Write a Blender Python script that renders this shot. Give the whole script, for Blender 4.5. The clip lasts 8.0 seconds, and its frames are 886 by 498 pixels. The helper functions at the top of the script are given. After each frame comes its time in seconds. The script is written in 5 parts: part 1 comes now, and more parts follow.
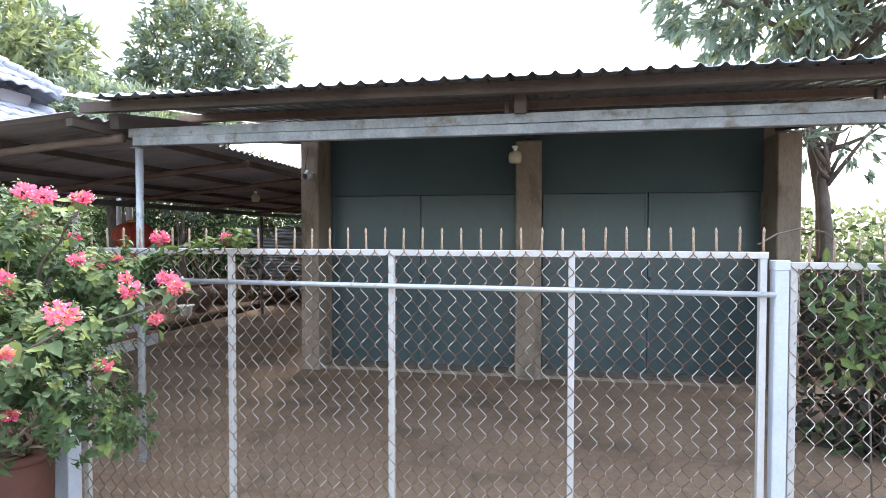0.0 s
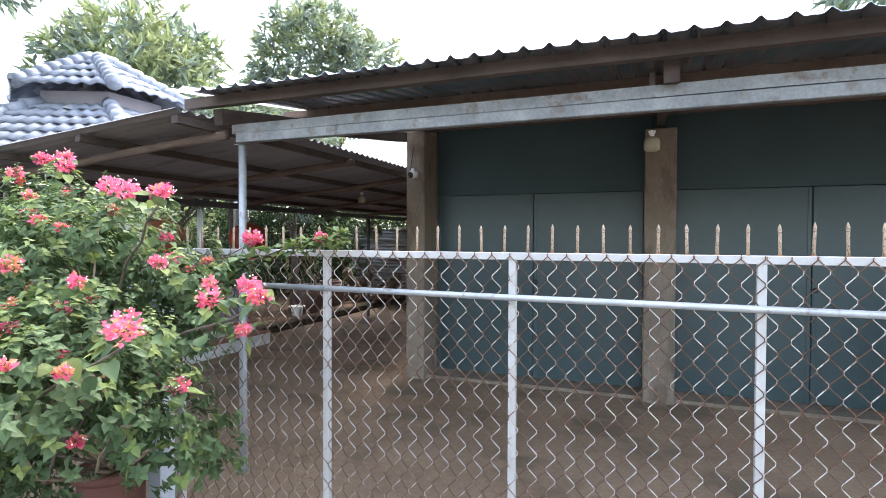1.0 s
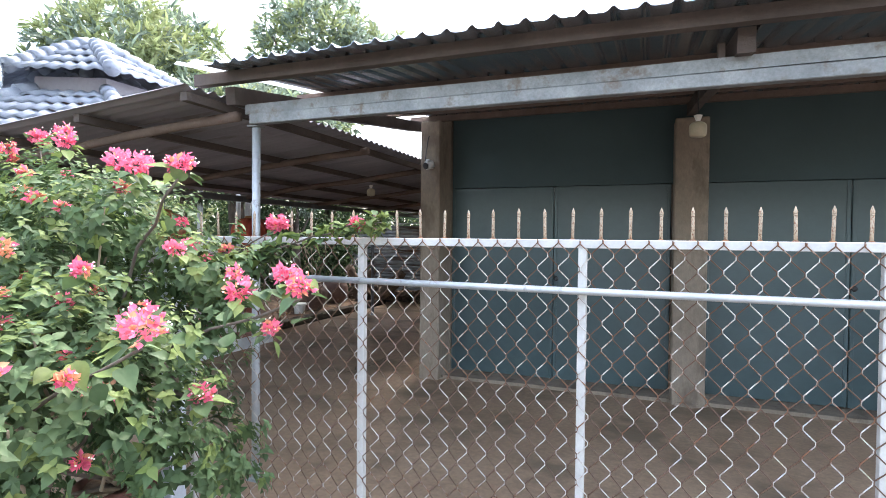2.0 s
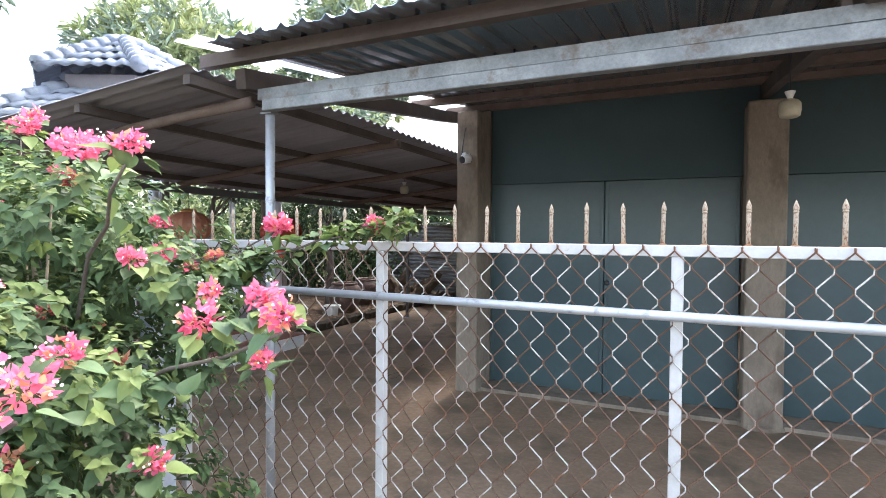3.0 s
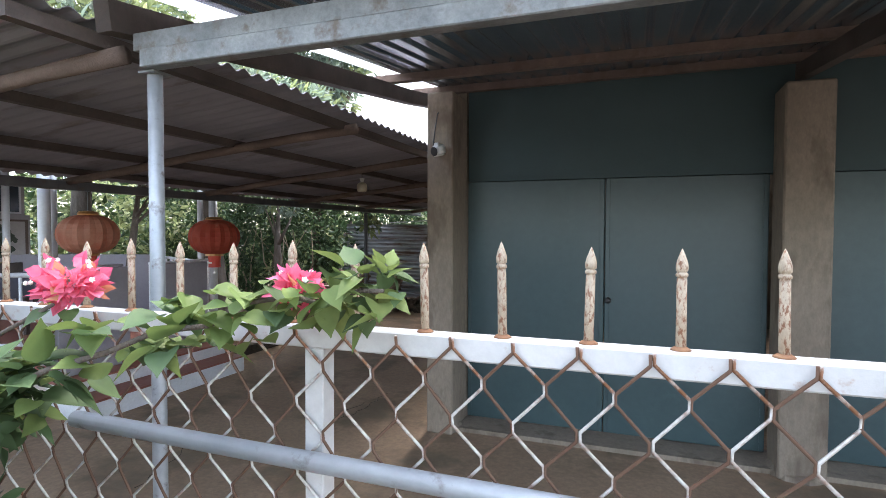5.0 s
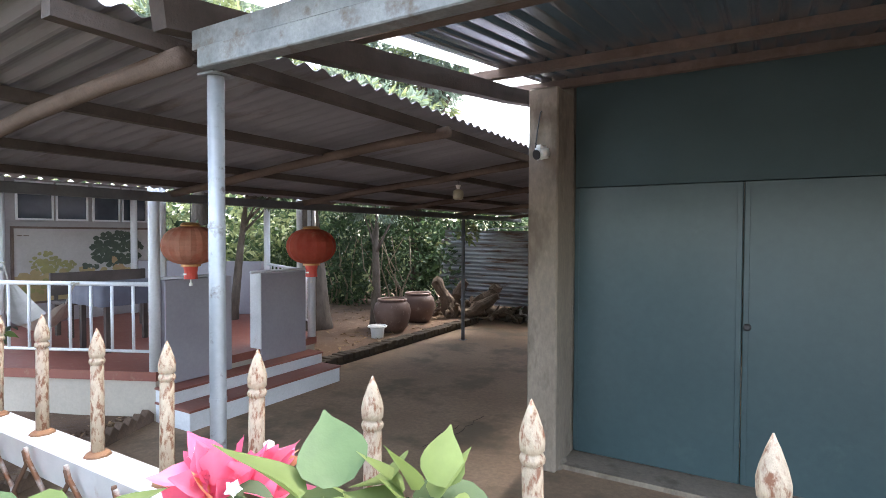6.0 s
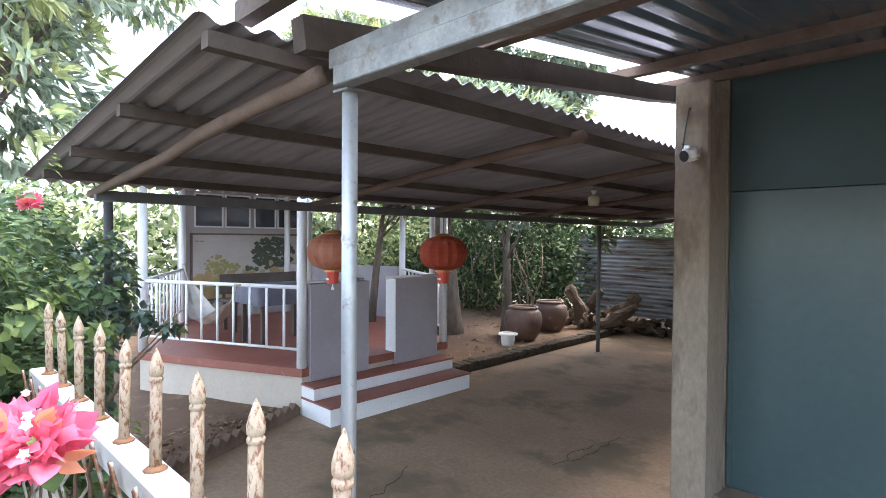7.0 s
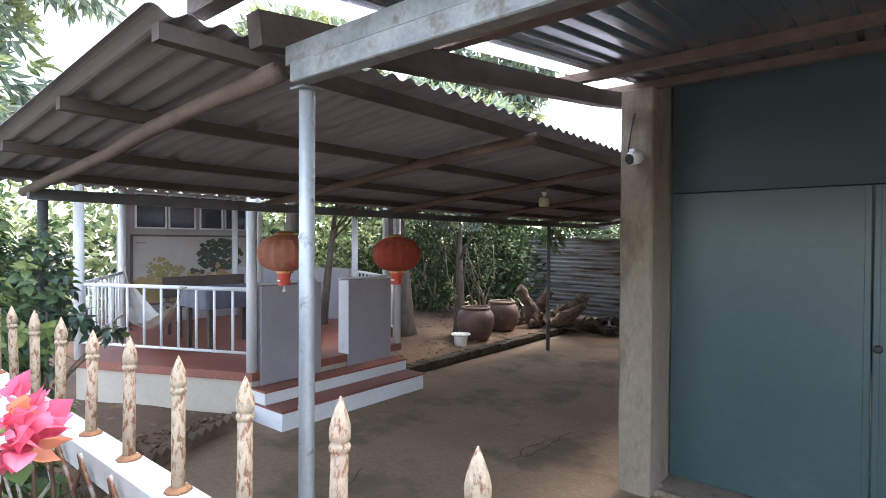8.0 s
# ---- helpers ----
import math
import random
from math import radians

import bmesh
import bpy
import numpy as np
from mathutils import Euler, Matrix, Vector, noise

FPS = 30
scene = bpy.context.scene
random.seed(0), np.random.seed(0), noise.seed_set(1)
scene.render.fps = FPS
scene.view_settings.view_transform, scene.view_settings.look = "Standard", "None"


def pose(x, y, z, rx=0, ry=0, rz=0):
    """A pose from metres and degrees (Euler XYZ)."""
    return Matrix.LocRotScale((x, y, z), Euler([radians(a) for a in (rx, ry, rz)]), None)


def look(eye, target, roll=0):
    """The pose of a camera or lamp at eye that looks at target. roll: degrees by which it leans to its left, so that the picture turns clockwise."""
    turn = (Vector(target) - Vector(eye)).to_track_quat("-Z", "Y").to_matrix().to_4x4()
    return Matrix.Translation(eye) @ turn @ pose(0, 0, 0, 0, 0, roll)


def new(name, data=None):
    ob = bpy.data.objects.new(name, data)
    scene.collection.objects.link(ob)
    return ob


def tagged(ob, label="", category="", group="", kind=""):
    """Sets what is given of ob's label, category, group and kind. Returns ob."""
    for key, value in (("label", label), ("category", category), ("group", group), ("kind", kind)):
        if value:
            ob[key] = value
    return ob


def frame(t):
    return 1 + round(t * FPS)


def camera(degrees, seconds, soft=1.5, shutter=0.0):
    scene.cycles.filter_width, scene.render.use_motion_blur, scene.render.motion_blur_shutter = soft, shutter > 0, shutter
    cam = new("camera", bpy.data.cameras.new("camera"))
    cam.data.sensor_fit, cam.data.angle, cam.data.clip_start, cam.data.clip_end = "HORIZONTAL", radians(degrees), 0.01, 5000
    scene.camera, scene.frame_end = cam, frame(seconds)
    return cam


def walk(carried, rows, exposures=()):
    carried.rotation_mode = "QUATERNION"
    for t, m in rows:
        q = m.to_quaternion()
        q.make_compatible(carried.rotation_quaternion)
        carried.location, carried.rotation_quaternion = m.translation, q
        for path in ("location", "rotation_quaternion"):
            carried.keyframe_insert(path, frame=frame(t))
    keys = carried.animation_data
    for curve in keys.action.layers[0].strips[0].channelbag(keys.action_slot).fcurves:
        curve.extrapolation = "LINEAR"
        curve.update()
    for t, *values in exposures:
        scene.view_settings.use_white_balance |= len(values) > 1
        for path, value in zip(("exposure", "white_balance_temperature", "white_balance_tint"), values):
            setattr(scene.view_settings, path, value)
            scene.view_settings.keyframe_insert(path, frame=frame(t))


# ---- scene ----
cam = camera(78.89, 8.0, soft=0.5)
ROWS = [
    (0, (0.164, 0.051, 1.612), (-0.189, 2.019, 1.562), 0.1),
    (0.5, (0.051, 0.279, 1.57), (-0.576, 2.178, 1.538), 0.3),
    (1, (-0.038, 0.514, 1.597), (-0.759, 2.379, 1.558), 0.2),
    (1.2, (-0.098, 0.569, 1.577), (-0.81, 2.438, 1.544), 0.4),
    (2.3, (-0.411, 0.792, 1.545), (-1.116, 2.663, 1.497), 0.5),
    (2.5, (-0.443, 0.89, 1.544), (-1.211, 2.736, 1.502), 0.4),
    (3, (-0.52, 1.126, 1.562), (-1.351, 2.944, 1.513), 0.4),
    (3.5, (-0.696, 1.364, 1.599), (-1.521, 3.186, 1.55), 0.2),
    (4, (-0.849, 1.54, 1.655), (-1.59, 3.396, 1.6), 0.2),
    (4.5, (-0.915, 1.739, 1.646), (-1.605, 3.615, 1.583), 0.3),
    (4.7, (-0.939, 1.834, 1.654), (-1.622, 3.713, 1.59), 0.2),
    (5.8, (-1.156, 2.296, 1.71), (-1.952, 4.13, 1.649), 0.2),
    (6, (-1.158, 2.351, 1.731), (-2.176, 4.071, 1.679), 0.2),
    (6.5, (-1.175, 2.404, 1.753), (-2.48, 3.92, 1.712), 0.4),
    (7, (-1.205, 2.426, 1.757), (-2.608, 3.85, 1.721), 0.4),
    (7.5, (-1.193, 2.439, 1.759), (-2.594, 3.866, 1.726), 0.3),
    (8, (-1.206, 2.395, 1.743), (-2.476, 3.94, 1.716), 0.3),
]
walk(cam, [(t, look(eye, aim, roll)) for t, eye, aim, roll in ROWS],
     [(0.0, 2.98), (1.0, 2.92), (2.5, 3.17), (3.5, 3.18), (4.5, 3.08), (5.8, 3.3), (6.5, 3.55), (7.0, 3.5), (8.0, 3.36)])

# ---- light ----
world = bpy.data.worlds.new("sky")
scene.world = world
world.use_nodes = True
wn = world.node_tree
sky = wn.nodes.new("ShaderNodeTexSky")
sky.sky_type = "NISHITA"
sky.sun_disc = False
sky.sun_elevation, sky.sun_rotation = radians(58), radians(8)
sky.dust_density, sky.air_density = 3.0, 1.0
pale = wn.nodes.new("ShaderNodeHueSaturation")
pale.inputs["Saturation"].default_value = 0.7
wn.links.new(sky.outputs[0], pale.inputs["Color"])
wn.links.new(pale.outputs[0], wn.nodes["Background"].inputs[0])
wn.nodes["Background"].inputs[1].default_value = 0.15
sun_data = bpy.data.lights.new("sun", "SUN")
sun_data.energy, sun_data.angle, sun_data.color = 0.8, radians(35), (1.0, 0.98, 0.95)
sun = new("sun", sun_data)
sun.matrix_world = look((0, 0, 20), (-20 * math.sin(radians(8)) * 0.625, -20 * math.cos(radians(8)) * 0.625, 0))

# ---- helpers of this scene ----
rng = random.Random(7)


def material(name, c1, c2, rough=0.7, metal=0.0, scale=3.0, fine=60.0, bump=0.15, third=None, third_at=0.62, third_scale=9.0, hue=0.0, stretch=(1, 1, 1), spec=0.5, sheer=0.0, mottle=0.1):
    """Two colours mixed at a large scale, mottled at a fine one, with a third one (rust, dirt) in patches."""
    m = bpy.data.materials.new(name)
    m.use_nodes = True
    nt = m.node_tree
    b = nt.nodes["Principled BSDF"]
    co = nt.nodes.new("ShaderNodeTexCoord")
    mp = nt.nodes.new("ShaderNodeMapping")
    mp.inputs["Scale"].default_value = stretch
    nt.links.new(co.outputs["Object"], mp.inputs[0])

    def noise_of(s, detail, rgh=0.6):
        n = nt.nodes.new("ShaderNodeTexNoise")
        n.inputs["Scale"].default_value, n.inputs["Detail"].default_value, n.inputs["Roughness"].default_value = s, detail, rgh
        nt.links.new(mp.outputs[0], n.inputs["Vector"])
        return n.outputs["Fac"]

    def ramp(src, lo, hi):
        r = nt.nodes.new("ShaderNodeMapRange")
        r.inputs["From Min"].default_value, r.inputs["From Max"].default_value = lo, hi
        nt.links.new(src, r.inputs["Value"])
        return r.outputs["Result"]

    def mixed(fac, a, c, mode="MIX"):
        x = nt.nodes.new("ShaderNodeMix")
        x.data_type, x.blend_type = "RGBA", mode
        for sock, v in ((x.inputs["Factor"], fac), (x.inputs["A"], a), (x.inputs["B"], c)):
            if isinstance(v, bpy.types.NodeSocket):
                nt.links.new(v, sock)
            elif isinstance(v, (int, float)):
                sock.default_value = v
            else:
                sock.default_value = (*v, 1)
        return x.outputs["Result"]

    big, small = noise_of(scale, 5), noise_of(fine, 4, 0.7)
    col = mixed(ramp(big, 0.3, 0.7), c1, c2)
    tint = mixed(ramp(small, 0.25, 0.75), (1 - mottle,) * 3, (1 + mottle * 0.7,) * 3)
    col = mixed(1.0, col, tint, "MULTIPLY")
    rough_out = ramp(small, -1.2, 2.2)
    if third:
        patch = ramp(noise_of(third_scale, 6, 0.65), third_at - 0.06, third_at + 0.06)
        col = mixed(patch, col, third)
    if hue:
        info = nt.nodes.new("ShaderNodeObjectInfo")
        geo = nt.nodes.new("ShaderNodeNewGeometry")
        addn = nt.nodes.new("ShaderNodeMath")
        addn.operation = "ADD"
        nt.links.new(info.outputs["Random"], addn.inputs[0])
        nt.links.new(geo.outputs["Random Per Island"], addn.inputs[1])
        fr = nt.nodes.new("ShaderNodeMath")
        fr.operation = "FRACT"
        nt.links.new(addn.outputs[0], fr.inputs[0])
        v = nt.nodes.new("ShaderNodeMapRange")
        v.inputs["To Min"].default_value, v.inputs["To Max"].default_value = 1 - hue, 1 + hue
        nt.links.new(fr.outputs[0], v.inputs["Value"])
        h = nt.nodes.new("ShaderNodeHueSaturation")
        nt.links.new(v.outputs["Result"], h.inputs["Value"])
        nt.links.new(col, h.inputs["Color"])
        col = h.outputs["Color"]
    nt.links.new(col, b.inputs["Base Color"])
    b.inputs["Metallic"].default_value = metal
    b.inputs["Specular IOR Level"].default_value = spec
    mul = nt.nodes.new("ShaderNodeMath")
    mul.operation = "MULTIPLY"
    mul.inputs[1].default_value = rough * 2
    nt.links.new(rough_out, mul.inputs[0])
    nt.links.new(mul.outputs[0], b.inputs["Roughness"])
    if bump:
        bp = nt.nodes.new("ShaderNodeBump")
        bp.inputs["Strength"].default_value, bp.inputs["Distance"].default_value = bump, 0.01
        nt.links.new(small, bp.inputs["Height"])
        nt.links.new(bp.outputs[0], b.inputs["Normal"])
    if sheer:
        tr = nt.nodes.new("ShaderNodeBsdfTranslucent")
        nt.links.new(col, tr.inputs["Color"])
        ms = nt.nodes.new("ShaderNodeMixShader")
        ms.inputs[0].default_value = sheer
        nt.links.new(b.outputs[0], ms.inputs[1])
        nt.links.new(tr.outputs[0], ms.inputs[2])
        nt.links.new(ms.outputs[0], nt.nodes["Material Output"].inputs[0])
    return m


M_FLOOR = material("yard_concrete", (0.255, 0.166, 0.104), (0.35, 0.24, 0.154), 0.8, scale=0.9, fine=25, bump=0.25, third=(0.17, 0.12, 0.075), third_at=0.56, third_scale=1.3, mottle=0.3)
M_SOIL = material("red_soil", (0.095, 0.056, 0.034), (0.15, 0.086, 0.05), 0.95, scale=2, fine=40, bump=0.8, third=(0.2, 0.135, 0.08), third_at=0.62, third_scale=6, mottle=0.25)
M_ROAD = material("packed_earth", (0.08, 0.066, 0.052), (0.12, 0.1, 0.08), 0.95, scale=1.2, fine=30, bump=0.6, mottle=0.25)
M_TEAL = material("teal_painted_sheet", (0.045, 0.078, 0.084), (0.062, 0.097, 0.103), 0.34, scale=0.8, fine=18, bump=0.05, third=(0.071, 0.114, 0.116), third_at=0.68, third_scale=2)
M_TEALWALL = material("teal_painted_plaster", (0.04, 0.068, 0.072), (0.056, 0.09, 0.095), 0.7, scale=1.2, fine=30, bump=0.15)
M_CONC = material("raw_concrete", (0.205, 0.163, 0.122), (0.285, 0.232, 0.18), 0.88, scale=2.2, fine=35, bump=0.3, third=(0.15, 0.115, 0.085), third_at=0.58, third_scale=4, stretch=(1, 1, 0.45), mottle=0.25)
M_PLASTER = material("pale_plaster", (0.43, 0.375, 0.31), (0.52, 0.46, 0.385), 0.85, scale=1.5, fine=30, bump=0.12, third=(0.4, 0.38, 0.34), third_at=0.66, third_scale=2.5)
M_LILAC = material("lilac_grey_plaster", (0.33, 0.31, 0.345), (0.39, 0.37, 0.4), 0.85, scale=1.5, fine=30, bump=0.1)
M_WHITE = material("white_paint", (0.72, 0.73, 0.755), (0.78, 0.785, 0.805), 0.45, scale=3, fine=40, bump=0.04, third=(0.6, 0.58, 0.55), third_at=0.7)
M_REDTILE = material("red_floor_tile", (0.24, 0.08, 0.058), (0.3, 0.11, 0.082), 0.5, scale=2, fine=30, bump=0.05, third=(0.3, 0.16, 0.11), third_at=0.64)
M_GALV = material("galvanised_steel", (0.38, 0.4, 0.415), (0.53, 0.54, 0.545), 0.5, metal=0.45, scale=6, fine=50, bump=0.08, third=(0.24, 0.215, 0.2), third_at=0.65, third_scale=20)
M_BEAM = material("weathered_galvanised_beam", (0.19, 0.2, 0.205), (0.33, 0.34, 0.34), 0.6, metal=0.35, scale=7, fine=60, bump=0.2, third=(0.17, 0.14, 0.12), third_at=0.62, third_scale=11, mottle=0.3)
M_DARKBEAM = material("dark_grey_steel_paint", (0.1, 0.1, 0.108), (0.16, 0.16, 0.168), 0.6, metal=0.2, scale=5, fine=40, bump=0.1, third=(0.13, 0.1, 0.085), third_at=0.66, third_scale=8)
M_GATE = material("pale_grey_gate_paint", (0.45, 0.435, 0.415), (0.53, 0.515, 0.49), 0.5, scale=6, fine=70, bump=0.05, third=(0.33, 0.2, 0.13), third_at=0.69, third_scale=26)
M_SPIKE = material("flaking_gilt_spike_paint", (0.35, 0.265, 0.175), (0.46, 0.375, 0.275), 0.6, scale=30, fine=160, bump=0.3, third=(0.17, 0.07, 0.032), third_at=0.55, third_scale=150, stretch=(1, 1, 0.5), hue=0.12, mottle=0.25)
M_RUST = material("rusty_weld", (0.2, 0.085, 0.04), (0.3, 0.16, 0.08), 0.9, scale=30, fine=120, bump=0.4)
M_WIRE = material("galvanised_rusting_wire", (0.5, 0.48, 0.44), (0.65, 0.63, 0.59), 0.5, metal=0.4, scale=9, fine=90, bump=0.0, third=(0.2, 0.09, 0.045), third_at=0.5, third_scale=14)
M_WOOD = material("rough_roof_timber", (0.12, 0.085, 0.068), (0.19, 0.135, 0.11), 0.85, scale=4, fine=60, bump=0.35, third=(0.12, 0.08, 0.06), third_at=0.6, third_scale=6, mottle=0.25)
M_DARKWOOD = material("dark_weathered_timber", (0.058, 0.044, 0.038), (0.11, 0.086, 0.075), 0.9, scale=3, fine=50, bump=0.35, mottle=0.25)
M_ZINC = material("zinc_roof_sheet", (0.3, 0.34, 0.39), (0.46, 0.51, 0.57), 0.24, metal=0.85, scale=1.5, fine=20, bump=0.0, third=(0.24, 0.22, 0.21), third_at=0.66, third_scale=2, stretch=(3, 0.6, 1))
M_FIBRO = material("grey_fibre_cement_sheet", (0.21, 0.2, 0.225), (0.31, 0.295, 0.325), 0.85, scale=1.4, fine=25, bump=0.1, third=(0.17, 0.14, 0.14), third_at=0.62, third_scale=2.2, stretch=(0.5, 2.5, 1))
M_RUSTSHEET = material("rusty_corrugated_sheet", (0.26, 0.265, 0.28), (0.42, 0.425, 0.44), 0.6, metal=0.3, scale=2, fine=25, bump=0.15, third=(0.13, 0.072, 0.048), third_at=0.56, third_scale=2.2, stretch=(0.5, 1, 5))
M_TILE = material("slate_blue_roof_tile", (0.23, 0.25, 0.3), (0.32, 0.345, 0.4), 0.6, scale=3, fine=30, bump=0.12, third=(0.5, 0.5, 0.5), third_at=0.66, third_scale=4, hue=0.08)
M_TERRA = material("terracotta_pot", (0.08, 0.028, 0.019), (0.125, 0.046, 0.03), 0.8, scale=6, fine=50, bump=0.15)
M_JAR = material("brown_glazed_clay", (0.11, 0.062, 0.048), (0.17, 0.105, 0.085), 0.55, scale=4, fine=40, bump=0.1, third=(0.28, 0.21, 0.17), third_at=0.64)
M_BARK = material("grey_brown_bark", (0.085, 0.065, 0.05), (0.17, 0.135, 0.108), 0.95, scale=6, fine=40, bump=0.9, stretch=(2, 2, 0.6), mottle=0.25)
M_STUMP = material("weathered_root_wood", (0.075, 0.05, 0.034), (0.155, 0.105, 0.072), 0.95, scale=6, fine=40, bump=0.9, mottle=0.3)
M_EDGE = material("earthy_brick", (0.12, 0.078, 0.055), (0.19, 0.13, 0.095), 0.95, scale=8, fine=50, bump=0.5, hue=0.2, mottle=0.25)
M_STEM = material("pale_smooth_stem", (0.2, 0.155, 0.1), (0.3, 0.24, 0.17), 0.9, scale=6, fine=40, bump=0.5, stretch=(2, 2, 0.6))
M_BRICK = material("dark_mossy_brick", (0.04, 0.03, 0.02), (0.072, 0.052, 0.034), 0.95, scale=8, fine=50, bump=0.5, hue=0.2, mottle=0.25)
M_LEAF = material("bougainvillea_leaf", (0.062, 0.11, 0.046), (0.115, 0.165, 0.07), 0.6, scale=5, fine=80, bump=0.05, hue=0.3, sheer=0.3, spec=0.3)
M_LEAFLIGHT = material("young_yellow_green_leaf", (0.13, 0.19, 0.055), (0.2, 0.245, 0.08), 0.6, scale=5, fine=80, bump=0.05, hue=0.2, sheer=0.35, spec=0.3)
M_BRACT = material("pink_bract", (0.76, 0.105, 0.225), (0.86, 0.25, 0.35), 0.6, scale=14, fine=90, bump=0.08, hue=0.15, sheer=0.4)
M_BRACTOLD = material("fading_orange_bract", (0.68, 0.24, 0.14), (0.7, 0.4, 0.22), 0.6, scale=14, fine=90, bump=0.08, hue=0.15, sheer=0.4)
M_FLORET = material("cream_floret", (0.85, 0.82, 0.72), (0.9, 0.88, 0.8), 0.6, bump=0)
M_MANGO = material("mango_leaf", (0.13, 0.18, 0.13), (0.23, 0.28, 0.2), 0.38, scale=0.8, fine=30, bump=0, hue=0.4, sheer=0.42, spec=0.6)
# Lit copy of the leaf green: sunlight is put into the colour.
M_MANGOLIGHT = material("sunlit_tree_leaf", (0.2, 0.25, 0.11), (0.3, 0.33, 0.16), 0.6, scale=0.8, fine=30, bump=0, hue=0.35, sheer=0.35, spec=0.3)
M_HEDGE = material("hedge_leaf", (0.032, 0.064, 0.026), (0.075, 0.12, 0.045), 0.6, scale=0.7, fine=20, bump=0, hue=0.45, sheer=0.25, spec=0.5)
M_BROWNSHRUB = material("dark_brownish_leaf", (0.045, 0.042, 0.034), (0.085, 0.08, 0.06), 0.7, scale=0.9, fine=20, bump=0, hue=0.4, sheer=0.15, spec=0.3)
M_LANTERN = material("faded_red_lantern_cloth", (0.42, 0.05, 0.028), (0.52, 0.11, 0.06), 0.7, scale=5, fine=70, bump=0.1, third=(0.5, 0.2, 0.12), third_at=0.64, third_scale=5, sheer=0.3)
M_LANTERNFADE = material("sun_bleached_lantern_cloth", (0.5, 0.16, 0.095), (0.6, 0.3, 0.2), 0.7, scale=5, fine=70, bump=0.1, third=(0.5, 0.12, 0.07), third_at=0.6, third_scale=4, sheer=0.35)
M_LANTERNRED = material("red_lantern_cap", (0.55, 0.045, 0.03), (0.62, 0.08, 0.05), 0.5, scale=9, fine=70, bump=0.05)
M_GOLD = material("gold_lantern_trim", (0.4, 0.18, 0.07), (0.5, 0.27, 0.1), 0.4, metal=0.5, bump=0)
M_PLASTIC = material("white_plastic", (0.75, 0.74, 0.7), (0.8, 0.79, 0.76), 0.4, bump=0.02)
M_BULB = material("yellowed_lamp_glass", (0.42, 0.37, 0.26), (0.5, 0.45, 0.33), 0.35, bump=0)
M_BLACK = material("black_plastic", (0.02, 0.02, 0.022), (0.03, 0.03, 0.032), 0.35, bump=0.02)
M_GLASSDARK = material("dark_window_glass", (0.035, 0.045, 0.06), (0.06, 0.075, 0.095), 0.12, bump=0)
M_HOUSE = material("grey_house_wall", (0.36, 0.33, 0.33), (0.44, 0.41, 0.41), 0.85, scale=1.5, fine=30, bump=0.1)
M_CLOTH = material("grey_table_cloth", (0.1, 0.1, 0.125), (0.15, 0.15, 0.18), 0.9, scale=4, fine=120, bump=0.2)
M_FIBREGLASS = material("milky_fibreglass_sheet", (0.78, 0.8, 0.82), (0.84, 0.86, 0.87), 0.5, scale=3, fine=40, bump=0.03, sheer=0.75)
M_NET = material("beige_hammock_cloth", (0.4, 0.36, 0.31), (0.5, 0.46, 0.4), 0.9, scale=6, fine=140, bump=0.3)
M_SHRUB = material("blue_green_shrub_leaf", (0.085, 0.145, 0.1), (0.165, 0.23, 0.165), 0.32, scale=3, fine=60, bump=0.05, hue=0.3, sheer=0.3, spec=0.8)
M_LITTER = material("dry_leaf_litter", (0.17, 0.105, 0.055), (0.27, 0.18, 0.1), 0.9, bump=0, hue=0.4)
M_STRAP = material("grey_gate_post_paint", (0.45, 0.48, 0.53), (0.53, 0.56, 0.6), 0.45, scale=5, fine=60, bump=0.05, third=(0.4, 0.38, 0.36), third_at=0.7)


def thing(name, at, label, category, group="", kind=""):
    ob = new(name)
    ob.location = at
    ob.empty_display_size = 0.1
    return tagged(ob, label, category, group, kind)


def finish(bm, name, mat, smooth=False):
    me = bpy.data.meshes.new(name)
    bmesh.ops.recalc_face_normals(bm, faces=bm.faces)
    bm.to_mesh(me)
    bm.free()
    for m in mat if isinstance(mat, (list, tuple)) else (mat,):
        me.materials.append(m)
    if smooth:
        for p in me.polygons:
            p.use_smooth = True
    return me


def part(name, bm, mat, parent, label="", smooth=False):
    """One mesh, drawn in world metres, under a thing or a part."""
    me = bm if isinstance(bm, bpy.types.Mesh) else finish(bm, name, mat, smooth)
    ob = new(name, me)
    ob.parent = parent
    if parent.type == "EMPTY":
        ob.matrix_parent_inverse = Matrix.Translation(-parent.location)
    if label:
        ob["label"] = label
    return ob


def piece(name, me, parent, m):
    """One more object on a shared mesh, at the world pose m."""
    ob = new(name, me)
    ob.parent = parent
    if parent.type == "EMPTY":
        ob.matrix_parent_inverse = Matrix.Translation(-parent.location)
    ob.matrix_basis = m
    return ob


def structure(name, bm, mat, label, category, smooth=False):
    return tagged(new(name, finish(bm, name, mat, smooth)), label, category, "", "structure")


def stuff(name, bm, mat, label, category, smooth=False):
    return tagged(new(name, finish(bm, name, mat, smooth)), label, category, "", "stuff")


